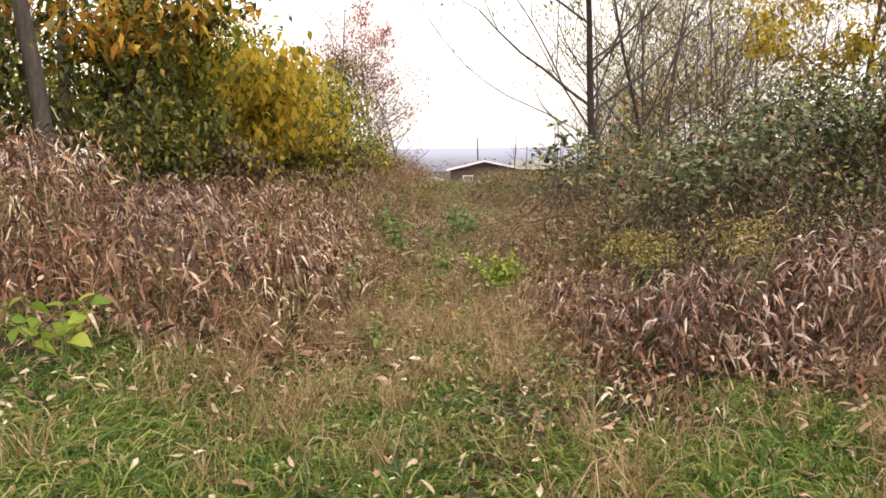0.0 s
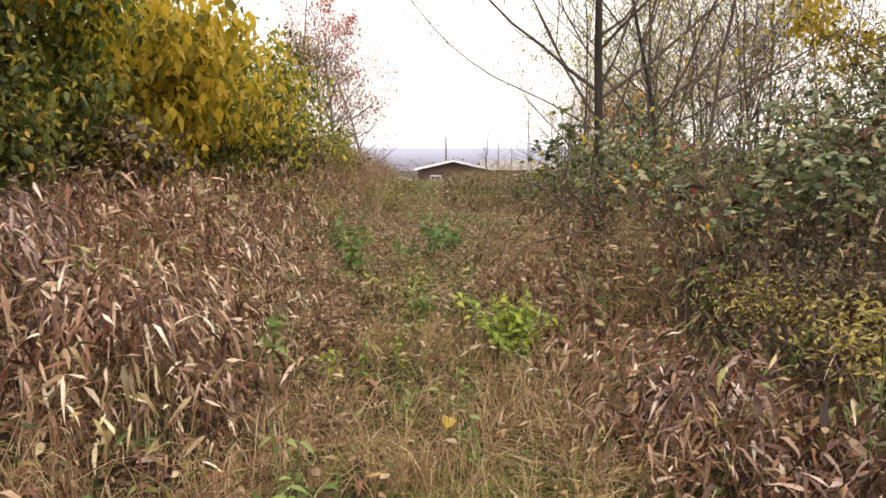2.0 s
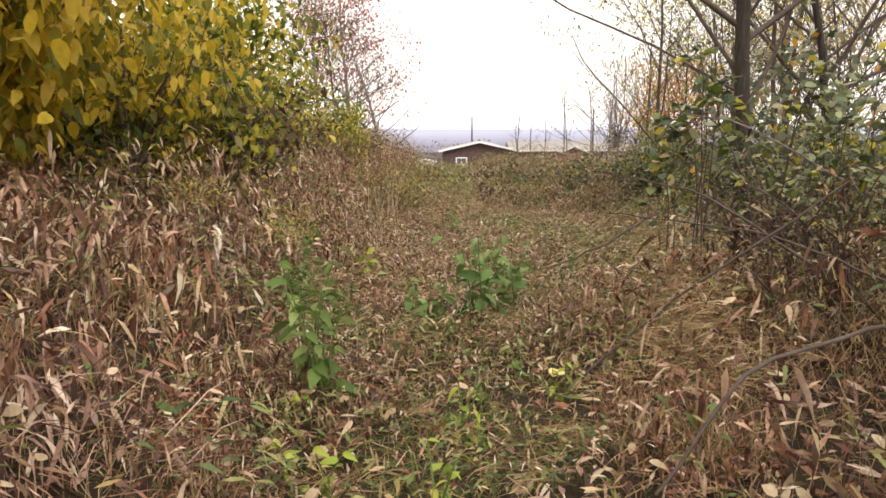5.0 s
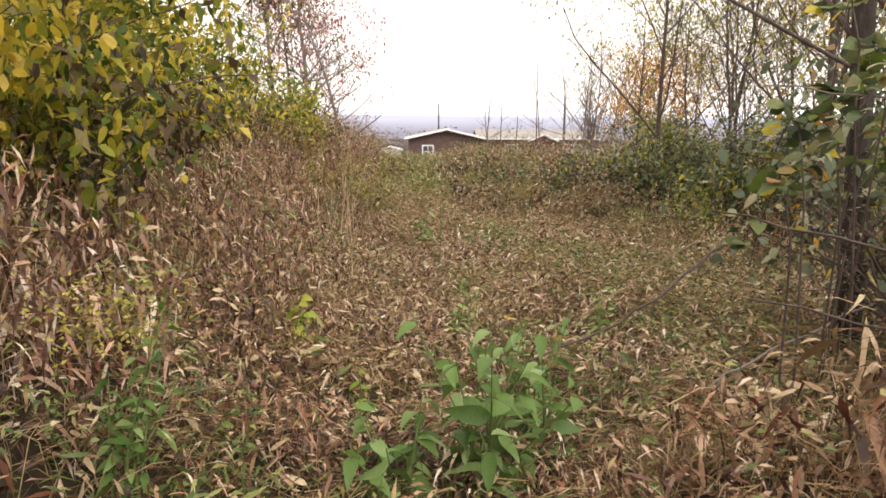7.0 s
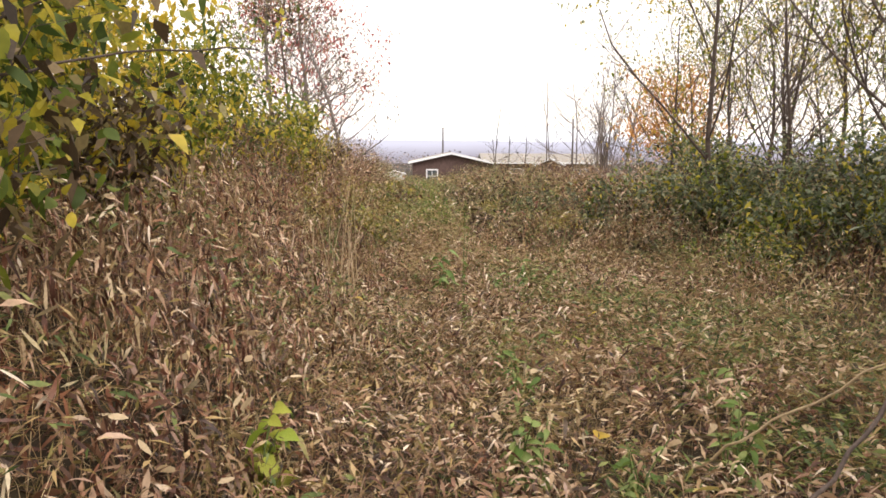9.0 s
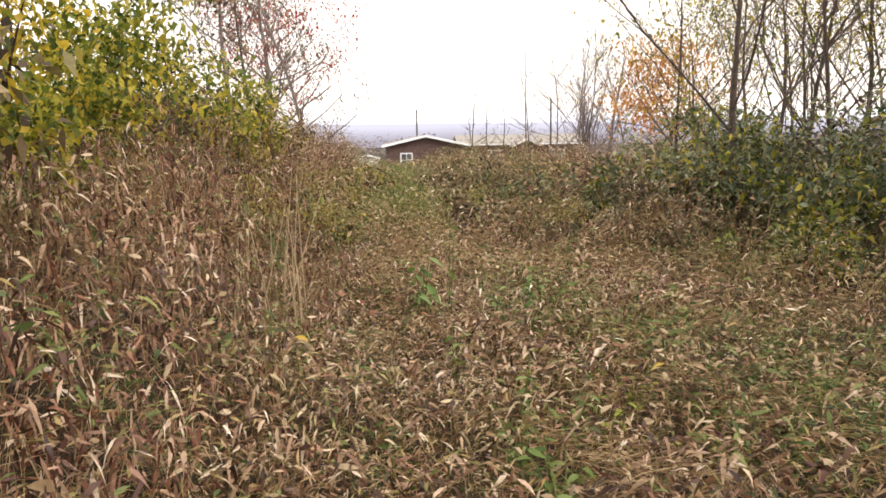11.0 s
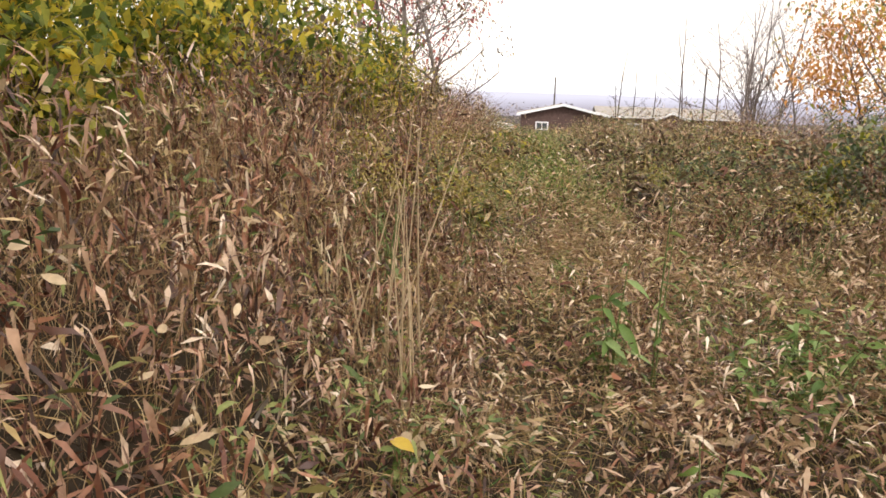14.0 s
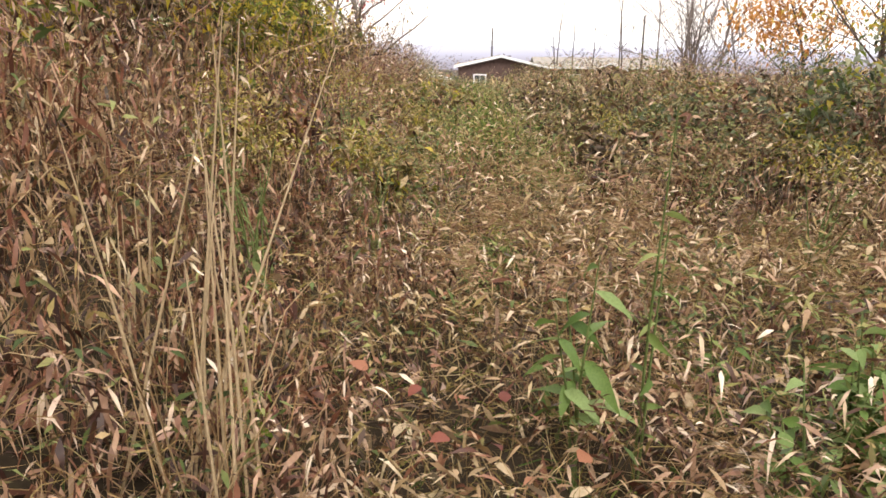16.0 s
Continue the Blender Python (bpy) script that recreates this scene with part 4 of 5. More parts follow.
for i, (sx, sy, sh, sw, n, sec) in enumerate([(2.05, 7.3, 1.2, 0.55, 6, mat_rust), (2.6, 7.6, 1.4, 0.7, 10, mat_rust), (3.1, 7.5, 1.5, 0.8, 18, mat_rust), (3.8, 7.9, 1.75, 0.9, 20, mat_rust), (4.6, 8.1, 1.95, 0.9, 20, mat_yelgreen), (5.4, 8.5, 2.1, 0.9, 20, mat_rust), (3.3, 9.2, 1.5, 0.8, 16, mat_yelgreen), (2.3, 9.4, 1.1, 0.7, 7, mat_rust), (2.2, 12.1, 1.6, 0.75, 6, mat_yelgreen), (2.6, 11.2, 1.5, 0.7, 6, mat_peach), (2.9, 12.6, 1.8, 0.8, 8, mat_yelgreen)]):
    bramble("bramble", sx, sy, sh, sw, mat_bramble, "arching bramble with grey-green leaves in threes", 800 + i, canes=n, first=0.52, second=(sec, 0.1, "turned red-brown leaves" if sec is mat_rust else "turned yellow and orange leaves"))
for i, (sx, sy, sh, sw, n) in enumerate([(3.1, 25.2, 1.0, 0.7, 11), (3.8, 24.2, 1.35, 0.9, 13), (4.7, 23.4, 1.7, 1.0, 15), (5.6, 22.6, 1.7, 1.0, 14), (6.4, 23.6, 2.1, 1.1, 15), (7.3, 22.0, 1.7, 1.0, 13), (3.9, 22.9, 0.7, 0.6, 8)]):
    bramble("bramble", sx, sy, sh, sw, (mat_greygreen, mat_bramble, mat_weed)[i % 3], "dense dark bramble at the edge of the clearing", 830 + i, canes=n, per=15, size=(0.055, 0.1), first=0.3, second=(mat_brownshrub, 0.38, "withered brown leaves"))

bramble("climbing_vine", 2.05, 13.1, 2.1, 0.65, mat_thicket, "dark broad-leaved vine hanging from thin stems", 845, canes=7, per=9, size=(0.09, 0.14), ratio=0.75, first=0.55, second=(mat_yelgreen, 0.15, "yellowing leaves"))


def grass_hummock(x, y, radius, height, mat, mat_under, seed, label):
    """Dead grass arching out of a mound, its leaves hanging down the sides."""
    r = np.random.RandomState(seed)
    ob = root("grass_hummock", x, y)
    n = int(2300 * radius * (0.6 + height))
    a, c = r.uniform(0, 2 * math.pi, n), r.uniform(0.0, 1.0, n) ** 0.75
    s = np.sqrt(1 - c ** 2)
    lump = 1 + 0.22 * np.sin(3 * a + seed) + 0.16 * np.sin(7 * a + 2 * seed + 3 * c)
    lump = lump * r.uniform(0.72, 1.08, n)
    q = np.stack([np.cos(a) * s * radius * lump, np.sin(a) * s * radius * lump, height * (0.1 + 0.9 * c) * (0.55 + 0.45 * lump)], -1)
    q += r.normal(0, 0.05, (n, 3))
    swirl = a + r.normal(0, 1.5, n)
    d = np.stack([np.cos(swirl), np.sin(swirl), r.normal(-0.3, 0.75, n) - 0.3 * s], -1)
    L = np.clip(r.lognormal(-2.5, 0.35, n), 0.035, 0.14)
    some = r.uniform(0, 1, n) < 0.35
    tagged(part("hanging_leaves", leaves_mesh("hanging_leaves", q[~some], d[~some], L[~some], L[~some] * r.uniform(0.13, 0.22, (~some).sum()), mat, droop=0.6), ob), kind="stuff")
    tagged(part("under_leaves", leaves_mesh("under_leaves", q[some] * 0.93, d[some], L[some], L[some] * 0.16, mat_under, droop=0.7), ob, "darker red-brown leaves"), kind="stuff")
    m = 90
    b = np.stack([r.normal(0, radius * 0.35, m), r.normal(0, radius * 0.35, m), np.full(m, -0.03)], -1)
    tagged(part("stem_tuft", blades_mesh("stem_tuft", b, headings(m, 1.15, 0.25), height * r.uniform(0.8, 1.35, m), 0.005, mat_straw, droop=0.6), ob), kind="stuff")
    return tagged(ob, label, "grass mound", "mounds of dead grass")


for i, (hx, hy, hr, hh) in enumerate(HUMMOCKS):
    grass_hummock(hx, hy, hr, hh, mat_mauve if i % 2 or hx > 0 else mat_dry, mat_rust, 860 + i, "mound of drooping dead grass, mauve-brown" if i % 2 or hx > 0 else "mound of drooping tan-brown dead grass")
tree("bare_tree", 2.98, 14.5, 7.6, 0.09, "dark bare tree with a long limb over the path", 110, lean=(0.02, 0), limbs=13, from_z=0.3, leaves=700, mat=mat_bramble, twigs=mat_twig, bark=mat_darkbark, extra=((1.95, (-0.8, 0.25, 0.6), 4.3, 0.015), (2.1, (-0.35, 0.3, 1.0), 3.2, 0.022), (1.8, (0.6, 0.2, 1.0), 3.2, 0.02), (2.6, (0.5, -0.3, 0.8), 2.6, 0.018)))
tree("bare_tree", 4.15, 15.0, 5.8, 0.055, "bare tree forking low into curved branches", 111, limbs=8, from_z=0.4, leaves=260, mat=mat_yelgreen, bark=mat_darkbark, twigs=mat_twig, limb_len=0.45, extra=((1.9, (0.95, 0.1, 0.3), 3.4, 0.026), (1.8, (-0.55, 0.2, 0.8), 3.0, 0.024), (2.1, (0.3, -0.3, 0.9), 3.0, 0.024), (1.7, (0.6, 0.5, 0.7), 3.2, 0.024), (2.5, (-0.8, 0.1, 0.5), 2.4, 0.016)))
tree("bare_tree", 3.2, 10.9, 4.4, 0.03, "thin bare tree rising out of the brambles", 118, limbs=9, from_z=0.4, leaves=160, mat=mat_yelgreen, bark=mat_twig, limb_len=0.45)
shrub("vine_shrub", 3.35, 13.5, 1.9, 0.9, mat_greygreen, 650, "loose climbing shrub with broad green leaves", seed=115, size=(0.06, 0.11), stems=6, simple=False, ratio=0.75, second=(mat_yelgreen, 500, "yellowing vine leaves"), down=-0.1)
shrub("vine_shrub", 3.9, 15.0, 2.6, 1.1, mat_greygreen, 900, "loose climbing shrub with broad green leaves", seed=116, size=(0.06, 0.11), stems=6, simple=False, ratio=0.75, second=(mat_orange, 60, "a few orange leaves"), down=-0.1)
shrub("brown_shrub", -2.1, 14.5, 1.7, 0.6, mat_yelgreen, 600, "thin bank shrub with yellow and brown leaves", seed=117, size=(0.06, 0.11), stems=5, simple=False, second=(mat_brownshrub, 700, "withered brown leaves"), down=-0.4)
tree("yellow_tree", 8.2, 15.2, 5.5, 0.08, "young tree with hanging yellow leaves", 112, limbs=12, from_z=0.3, leaves=4600, mat=mat_yellow, bark=mat_twig, size=(0.10, 0.17))
G3 = "bare saplings behind the brambles"
rs = np.random.RandomState(5)
for i, (sx, sy) in enumerate([(5.6, 14.6), (6.3, 17.0), (5.1, 18.2), (7.4, 18.8), (8.6, 17.4), (6.6, 24.0), (7.5, 26.5), (6.0, 28.5), (8.8, 24.6), (9.6, 28.0), (7.4, 31.0), (10.5, 22.0), (9.2, 33.0), (11.5, 30.0), (8.5, 13.0), (10.0, 15.0), (5.7, 16.0), (6.4, 19.0), (7.0, 14.4), (6.2, 20.5), (8.2, 20.5), (5.2, 24.0), (6.8, 27.0), (8.2, 27.6), (9.8, 25.4), (10.8, 27.4), (8.8, 30.2), (12.2, 33.0), (10.2, 31.6)]):
    tree("bare_sapling", sx, sy, rs.uniform(4.2, 6.6), rs.uniform(0.035, 0.06) if sy > 17 else rs.uniform(0.018, 0.03), "thin bare sapling with sparse yellowing leaves", 130 + i, limbs=11, from_z=0.18, leaves=1300 if sy > 17 else 260, mat=(mat_dry_green, mat_yelgreen, mat_orange if sy < 17 else mat_yelgreen, mat_yellow)[i % 4], bark=mat_twig, group=G3, size=(0.05, 0.095), limb_len=0.52, spread_a=0.72, lean=(rs.uniform(-0.12, 0.12), 0), rise=(0.9, 1.8))
tree("orange_tree", 12.6, 45.0, 4.6, 0.07, "small tree with bright orange leaves", 160, limbs=18, from_z=0.1, leaves=3000, mat=mat_peach, bark=mat_twig, size=(0.12, 0.22), leaf_spread=0.45, limb_len=0.5)
for i, (sx, sy, h) in enumerate([(10.2, 52, 7.2), (11.0, 53, 7.8), (11.8, 52, 6.8), (12.6, 54, 7.4), (9.6, 54, 6.2), (11.4, 55, 7.0), (13.2, 53, 6.6)]):
    tree("bare_sapling", sx, sy, h, 0.055, "upright bare sapling with straight shoots", 170 + i, limbs=16, from_z=0.06, depth=2, bark=mat_paletwig, group="upright saplings before the house", spread_a=0.3, limb_len=0.5)
shrub("shoot_clump", 11.3, 53.5, 7.4, 2.6, mat_brownshrub, 120, "fan of tall pale bare shoots from one stool", seed=190, stems=14, bark=mat_paletwig, size=(0.08, 0.14), thick=0.55)
for i, (sx, sy, h) in enumerate([(5.6, 58, 5.4), (6.7, 60, 4.8), (8.3, 56, 7.0), (8.8, 57, 6.4), (5.9, 61, 4.4), (7.4, 58, 4.2)]):
    tree("bare_sapling", sx, sy, h, 0.045, "thin bare sapling standing before the house", 180 + i, limbs=7, from_z=0.3, depth=2, bark=mat_twig, group="upright saplings before the house", spread_a=0.4, limb_len=0.25)


# ---- single plants ----
LEAF_KINDS = {}


def broad_leaf(mat, ratio, bend, fold):
    """One leaf a unit long: folded along its midrib, arched, with a curved outline."""
    V, F = [], []
    outline = [(0, 0.02), (0.12, 0.30), (0.3, 0.48), (0.52, 0.46), (0.75, 0.28), (0.9, 0.12), (1.0, 0.0)]
    for k, (t, w) in enumerate(outline):
        z = 0.16 * t - bend * t * t
        wave = 0.015 * math.sin(k * 2.1 + bend * 9)
        V += [(t, w * ratio, z + fold * w * ratio + wave), (t, 0, z), (t, -w * ratio, z + fold * w * ratio - wave)]
        if k:
            a = 3 * k - 3
            F += [(a, a + 3, a + 4, a + 1), (a + 1, a + 4, a + 5, a + 2)]
    F = np.array(F)
    return mesh_from("leaf", np.array(V), F.ravel(), np.arange(len(F)) * 4, np.full(len(F), 4), mat, smooth=True)



def plant(name, x, y, height, width, mat, label, seed, stems=4, per=9, size=(0.07, 0.12), ratio=0.5, stem_mat=None, category="plant", top=None, first=0.2):
    r = np.random.RandomState(seed)
    ob = root(name, x, y)
    P, D, L = [], [], []
    for s in range(stems):
        a = r.uniform(0, 6.28)
        lean = r.uniform(0.1, 1) * width / height
        end = np.array([math.cos(a) * lean * height, math.sin(a) * lean * height, height * r.uniform(0.6, 1.0)])
        mid = end * 0.5 + np.array([-math.cos(a), -math.sin(a), 0]) * width * 0.12
        st = Tubes()
        pts = np.array([[0, 0, -0.03], mid, end]) + np.array([r.normal(0, 0.03), r.normal(0, 0.03), 0])
        st.add(pts, [0.006, 0.0045, 0.002], 5)
        part("stem", st.mesh("stem", stem_mat or mat_greenstem), ob)
        for k in range(per):
            f = first + (1 - first) * (k + 0.5) / per
            q = pts[0] * (1 - f) ** 2 + 2 * pts[1] * f * (1 - f) + pts[2] * f * f
            b = k * 2.4 + r.uniform(-0.5, 0.5)
            P.append(q)
            D.append((math.cos(b), math.sin(b), r.uniform(-0.5, 0.3)))
            L.append(r.uniform(*size) * (1.15 - 0.4 * f))
    key = (mat.name, round(ratio, 2))
    if key not in LEAF_KINDS:
        LEAF_KINDS[key] = [broad_leaf(mat, ratio * w, bd, fo) for w, bd, fo in ((0.9, 0.35, 0.3), (1.05, 0.55, 0.45), (1.15, 0.25, 0.2), (1.0, 0.7, 0.35))]
    for q, d, ln in zip(P, D, L):
        lf = part("leaf", LEAF_KINDS[key][r.randint(4)], ob)
        lf.matrix_basis = Matrix.LocRotScale(Vector(q), Euler((r.normal(0, 0.5), -math.asin(max(-0.6, min(0.6, d[2]))) , math.atan2(d[1], d[0]))), Vector((ln, ln, ln)))
    if top:
        n = 400
        q = np.stack([r.normal(0, width * 0.45, n), r.normal(0, width * 0.45, n), height * r.uniform(0.8, 1.08, n)], -1)
        tagged(part("flower_head", leaves_mesh("flower_head", q, headings(n, 0.4, 0.4), 0.03, 0.012, top, simple=True), ob, "small faded yellow flower heads"), kind="stuff")
    return tagged(ob, label, category)


plant("lime_sapling", -2.08, 4.15, 0.5, 0.28, mat_lime, "young sapling with lime green oval leaves", 201, stems=5, per=5, size=(0.1, 0.15), ratio=0.75, first=0.35)
plant("lime_bush", 0.74, 7.8, 0.5, 0.5, mat_lime, "low bright yellow-green leafy plant on the path", 202, stems=34, per=12, size=(0.055, 0.1))
plant("green_weed", -0.86, 7.2, 0.46, 0.2, mat_broad, "upright green weed with broad pointed leaves", 203, stems=8, per=10, size=(0.08, 0.13))
plant("green_weed", 0.06, 8.8, 0.3, 0.22, mat_broad, "low green weed with broad leaves", 204, stems=5)
plant("green_weed", -0.58, 10.75, 0.88, 0.3, mat_broad, "tall light green weed with long pointed leaves", 205, stems=9, per=9, size=(0.1, 0.17), ratio=0.4)
plant("goldenrod", -0.98, 12.2, 0.85, 0.28, mat_sage, "green leafy weed with small yellow flower heads", 236, stems=9, per=10, size=(0.06, 0.11), ratio=0.4, top=mat_flower)
plant("pokeweed", 0.3, 12.4, 0.86, 0.42, mat_sage, "large green leafy weed growing on the path", 207, stems=12, per=8, size=(0.11, 0.18), ratio=0.42)
plant("pokeweed", 0.57, 12.75, 0.78, 0.4, mat_sage, "large green leafy weed growing on the path", 227, stems=11, per=8, size=(0.1, 0.17), ratio=0.42)
plant("pokeweed", 0.0, 12.4, 0.55, 0.32, mat_sage, "lower green leafy weed beside a larger one", 228, stems=7, per=9, size=(0.1, 0.17), ratio=0.45)
plant("lime_sapling", -0.76, 14.8, 0.42, 0.18, mat_lime, "small sapling with round yellow-green leaves", 208, stems=4, per=6, size=(0.1, 0.16), ratio=0.7)
plant("green_weed", 0.42, 14.8, 0.42, 0.2, mat_broad, "pale green weed with broad leaves", 209, stems=5)
plant("tall_weed", 0.35, 19.8, 0.86, 0.17, mat_sage, "tall green weed with long drooping leaves", 210, stems=3, per=7, size=(0.13, 0.2), ratio=0.32, first=0.35)
plant("tall_weed", 0.50, 19.8, 1.25, 0.12, mat_broad, "thin tall weed going to seed", 211, stems=2, per=8, size=(0.06, 0.1), ratio=0.3)
plant("green_weed", 1.25, 19.9, 0.55, 0.24, mat_sage, "pale green weed with broad leaves", 212, stems=6, size=(0.07, 0.13), ratio=0.42)
plant("green_weed", 1.15, 19.4, 0.45, 0.22, mat_sage, "pale green weed with broad leaves", 235, stems=5, size=(0.07, 0.12), ratio=0.42)
plant("green_weed", 0.93, 19.6, 0.45, 0.2, mat_sage, "pale green weed with broad leaves", 213, stems=5, size=(0.07, 0.12), ratio=0.42)
plant("lime_weed", 3.9, 22.0, 0.6, 0.4, mat_lime, "loose lime green weed before the dark bushes", 233, stems=14, per=9, size=(0.06, 0.11), ratio=0.3)
plant("lime_weed", 4.6, 21.6, 0.6, 0.4, mat_lime, "loose lime green weed before the dark bushes", 234, stems=14, per=9, size=(0.06, 0.11), ratio=0.3)
plant("goldenrod", -1.0, 21.2, 0.98, 0.36, mat_weed, "clump of fading goldenrod with yellow heads", 214, stems=9, per=10, size=(0.05, 0.08), ratio=0.25, top=mat_flower)
plant("goldenrod", -0.95, 23.8, 1.1, 0.42, mat_weed, "clump of fading goldenrod with yellow heads", 215, stems=9, per=10, size=(0.05, 0.08), ratio=0.25, top=mat_flower)
plant("goldenrod", 1.5, 5.1, 0.8, 0.3, mat_weed, "clump of fading goldenrod with yellow heads", 216, stems=8, per=10, size=(0.05, 0.08), ratio=0.25, top=mat_flower)
plant("goldenrod", 2.05, 4.75, 0.85, 0.25, mat_weed, "clump of fading goldenrod with yellow heads", 217, stems=8, per=10, size=(0.05, 0.08), ratio=0.25, top=mat_flower)


rw = np.random.RandomState(79)
CLUMPS = [("brown_weed_clump", mat_rust, "withered rust-brown weed clump on the slope", mat_brownshrub), ("brown_weed_clump", mat_brownshrub, "withered dark brown weed clump on the slope", mat_dry), ("green_weed_clump", mat_greygreen, "grey-green weed clump on the slope", mat_weed), ("olive_weed_clump", mat_dry_green, "olive and tan weed clump on the slope", mat_yelgreen)]
for i in range(64):
    wy = rw.uniform(23.2, 37)
    wx = 0.02 * wy + (rw.uniform(0.7, 4.2) if i % 3 else -rw.uniform(0.6, 2.2))
    name, m1, lab, m2 = CLUMPS[(0, 1, 0, 0, 1, 3, 2)[rw.randint(7)] if wx > 0 else (3, 3, 3, 0)[rw.randint(4)]]
    shrub(name, wx, wy, rw.uniform(0.55, 0.95) * (1 + 0.15 * (wx > 2)), 0.4, m1, 420, lab, category="weeds", seed=700 + i, stems=5, size=(0.07, 0.14), ratio=0.4, loose=0.7, thick=0.5, second=(m2, 120, "paler leaves"), down=-0.1)
rw = np.random.RandomState(78)
for i in range(34):
    plant("small_weed", rw.uniform(0.2, 2.6), rw.uniform(14, 23), rw.uniform(0.3, 0.48), rw.uniform(0.12, 0.22), mat_broad, "small green weed with pointed leaves", 600 + i, stems=rw.randint(3, 6), per=6, size=(0.06, 0.12), ratio=0.36, category="weed")
rw = np.random.RandomState(77)
for i in range(64):
    wy = rw.uniform(4.6, 24)
    wx = float(path_mid(np.array(wy))) + rw.normal(0, 0.75 if wy < 12 else 1.0)
    kind = rw.randint(4)
    plant("small_weed", wx, wy, rw.uniform(0.22, 0.38), rw.uniform(0.1, 0.2), mat_lime if kind == 0 else mat_broad, "small lime green weed with pointed leaves" if kind == 0 else "small green weed with pointed leaves", 400 + i, stems=rw.randint(2, 5), per=6, size=(0.05, 0.1), ratio=0.42, category="weed")
for i, (wx, wy) in enumerate([(-1.5, 22.4), (-0.6, 22.4), (-1.7, 24.6), (-0.4, 25.4), (-1.2, 26.5), (2.0, 21.8), (1.3, 24.2), (-1.6, 12.3), (1.7, 6.2)]):
    plant("goldenrod", wx, wy, rw.uniform(0.5, 0.75) + (0.3 if wy > 20 else 0), rw.uniform(0.2, 0.34), mat_weed, "clump of fading goldenrod with yellow heads", 480 + i, stems=6, per=9, size=(0.05, 0.08), ratio=0.25, top=mat_flower)


def straw_clump(x, y, height, n, seed, label):
    r = np.random.RandomState(seed)
    ob = root("straw_clump", x, y)
    for k in range(n):
        a, lean = r.uniform(0, 6.28), abs(r.normal(0, 0.15))
        h = height * r.uniform(0.55, 1.0)
        b = np.array([r.normal(0, 0.14), r.normal(0, 0.12), -0.03])
        e = b + np.array([math.cos(a) * lean * h, math.sin(a) * lean * h, h])
        st = Tubes()
        st.add([b, (b + e) / 2 + r.normal(0, 0.012, 3), e], [0.006, 0.0046, 0.0016], 5)
        part("stalk", st.mesh("stalk", mat_pale_straw), ob)
    m = n * 5
    q = np.stack([r.normal(0, 0.13, m), r.normal(0, 0.13, m), r.uniform(0, 0.15, m)], -1)
    tagged(part("straw_tuft", blades_mesh("straw_tuft", q, headings(m, 1.25, 0.2), r.uniform(0.3, 0.75, m) * height, 0.004, mat_straw, droop=0.5), ob), kind="stuff")
    return tagged(ob, label, "straw clump")


straw_clump(-0.75, 19.5, 1.58, 11, 301, "tall clump of pale dry straw stalks")
straw_clump(-1.1, 20.2, 1.0, 6, 302, "smaller clump of pale dry straw stalks")


def stick(name, pts, r0, r1, label, mat):
    ob = root(name, pts[0][0], pts[0][1], 0)
    o = np.array([pts[0][0], pts[0][1], 0])
    t = Tubes()
    P = np.array(pts, float) - o
    k = np.linspace(0, len(P) - 1, 14)
    Q = np.stack([np.interp(k, np.arange(len(P)), P[:, j]) for j in range(3)], -1)
    Q[1:-1] += np.random.RandomState(len(label)).normal(0, 0.007, (12, 3))
    t.add(Q, np.linspace(r0, r1, 14), 6)
    part("wood", t.mesh("wood", mat), ob)
    return tagged(ob, label, "branch")


stick("fallen_branch", [(0.65, 13.6, -0.02), (1.2, 13.9, 0.08), (1.75, 14.4, 0.22), (2.3, 14.9, 0.42)], 0.006, 0.011, "dark fallen branch lying in the weeds", mat_twig)
stick("fallen_branch", [(1.3, 12.9, 0.05), (2.0, 13.3, 0.2), (3.0, 13.9, 0.32)], 0.005, 0.008, "thin grey fallen branch among dry grass", mat_paletwig)
stick("arching_branch", [(0.75, 9.6, 0.0), (1.1, 9.7, 0.42), (1.7, 9.9, 0.52), (2.2, 10.1, 0.4)], 0.007, 0.01, "dark thin branch arching out of the bramble", mat_twig)
stick("arching_branch", [(-2.0, 14.5, 0.9), (-1.75, 14.65, 1.42), (-1.3, 14.85, 1.56), (-0.75, 15.05, 1.6)], 0.009, 0.003, "dark bare branch reaching out from the bank", mat_twig)
stick("arching_branch", [(1.95, 11.0, 0.55), (1.5, 11.4, 0.9), (1.05, 12.2, 0.98)], 0.009, 0.003, "dark thin branch arching out of the bramble", mat_twig)
stick("arching_branch", [(2.2, 10.6, 0.5), (1.7, 11.0, 0.72), (1.1, 12.0, 0.72)], 0.008, 0.003, "dark thin branch arching out of the bramble", mat_twig)
stick("arching_branch", [(2.5, 11.6, 0.9), (1.9, 11.9, 1.3), (1.4, 12.6, 1.42)], 0.008, 0.003, "grey thin branch arching out of the bramble", mat_paletwig)
stick("bare_cane", [(1.1, 14.65, -0.15), (1.4, 14.4, 0.2), (1.8, 14.05, 0.62)], 0.007, 0.004, "pale dry cane leaning over the clearing", mat_pale_straw)
stick("leaning_branch", [(0.78, 11.15, -0.12), (1.25, 10.95, 0.4), (1.95, 10.7, 1.0)], 0.010, 0.006, "grey-brown dead branch leaning out of the brambles", mat_twig)


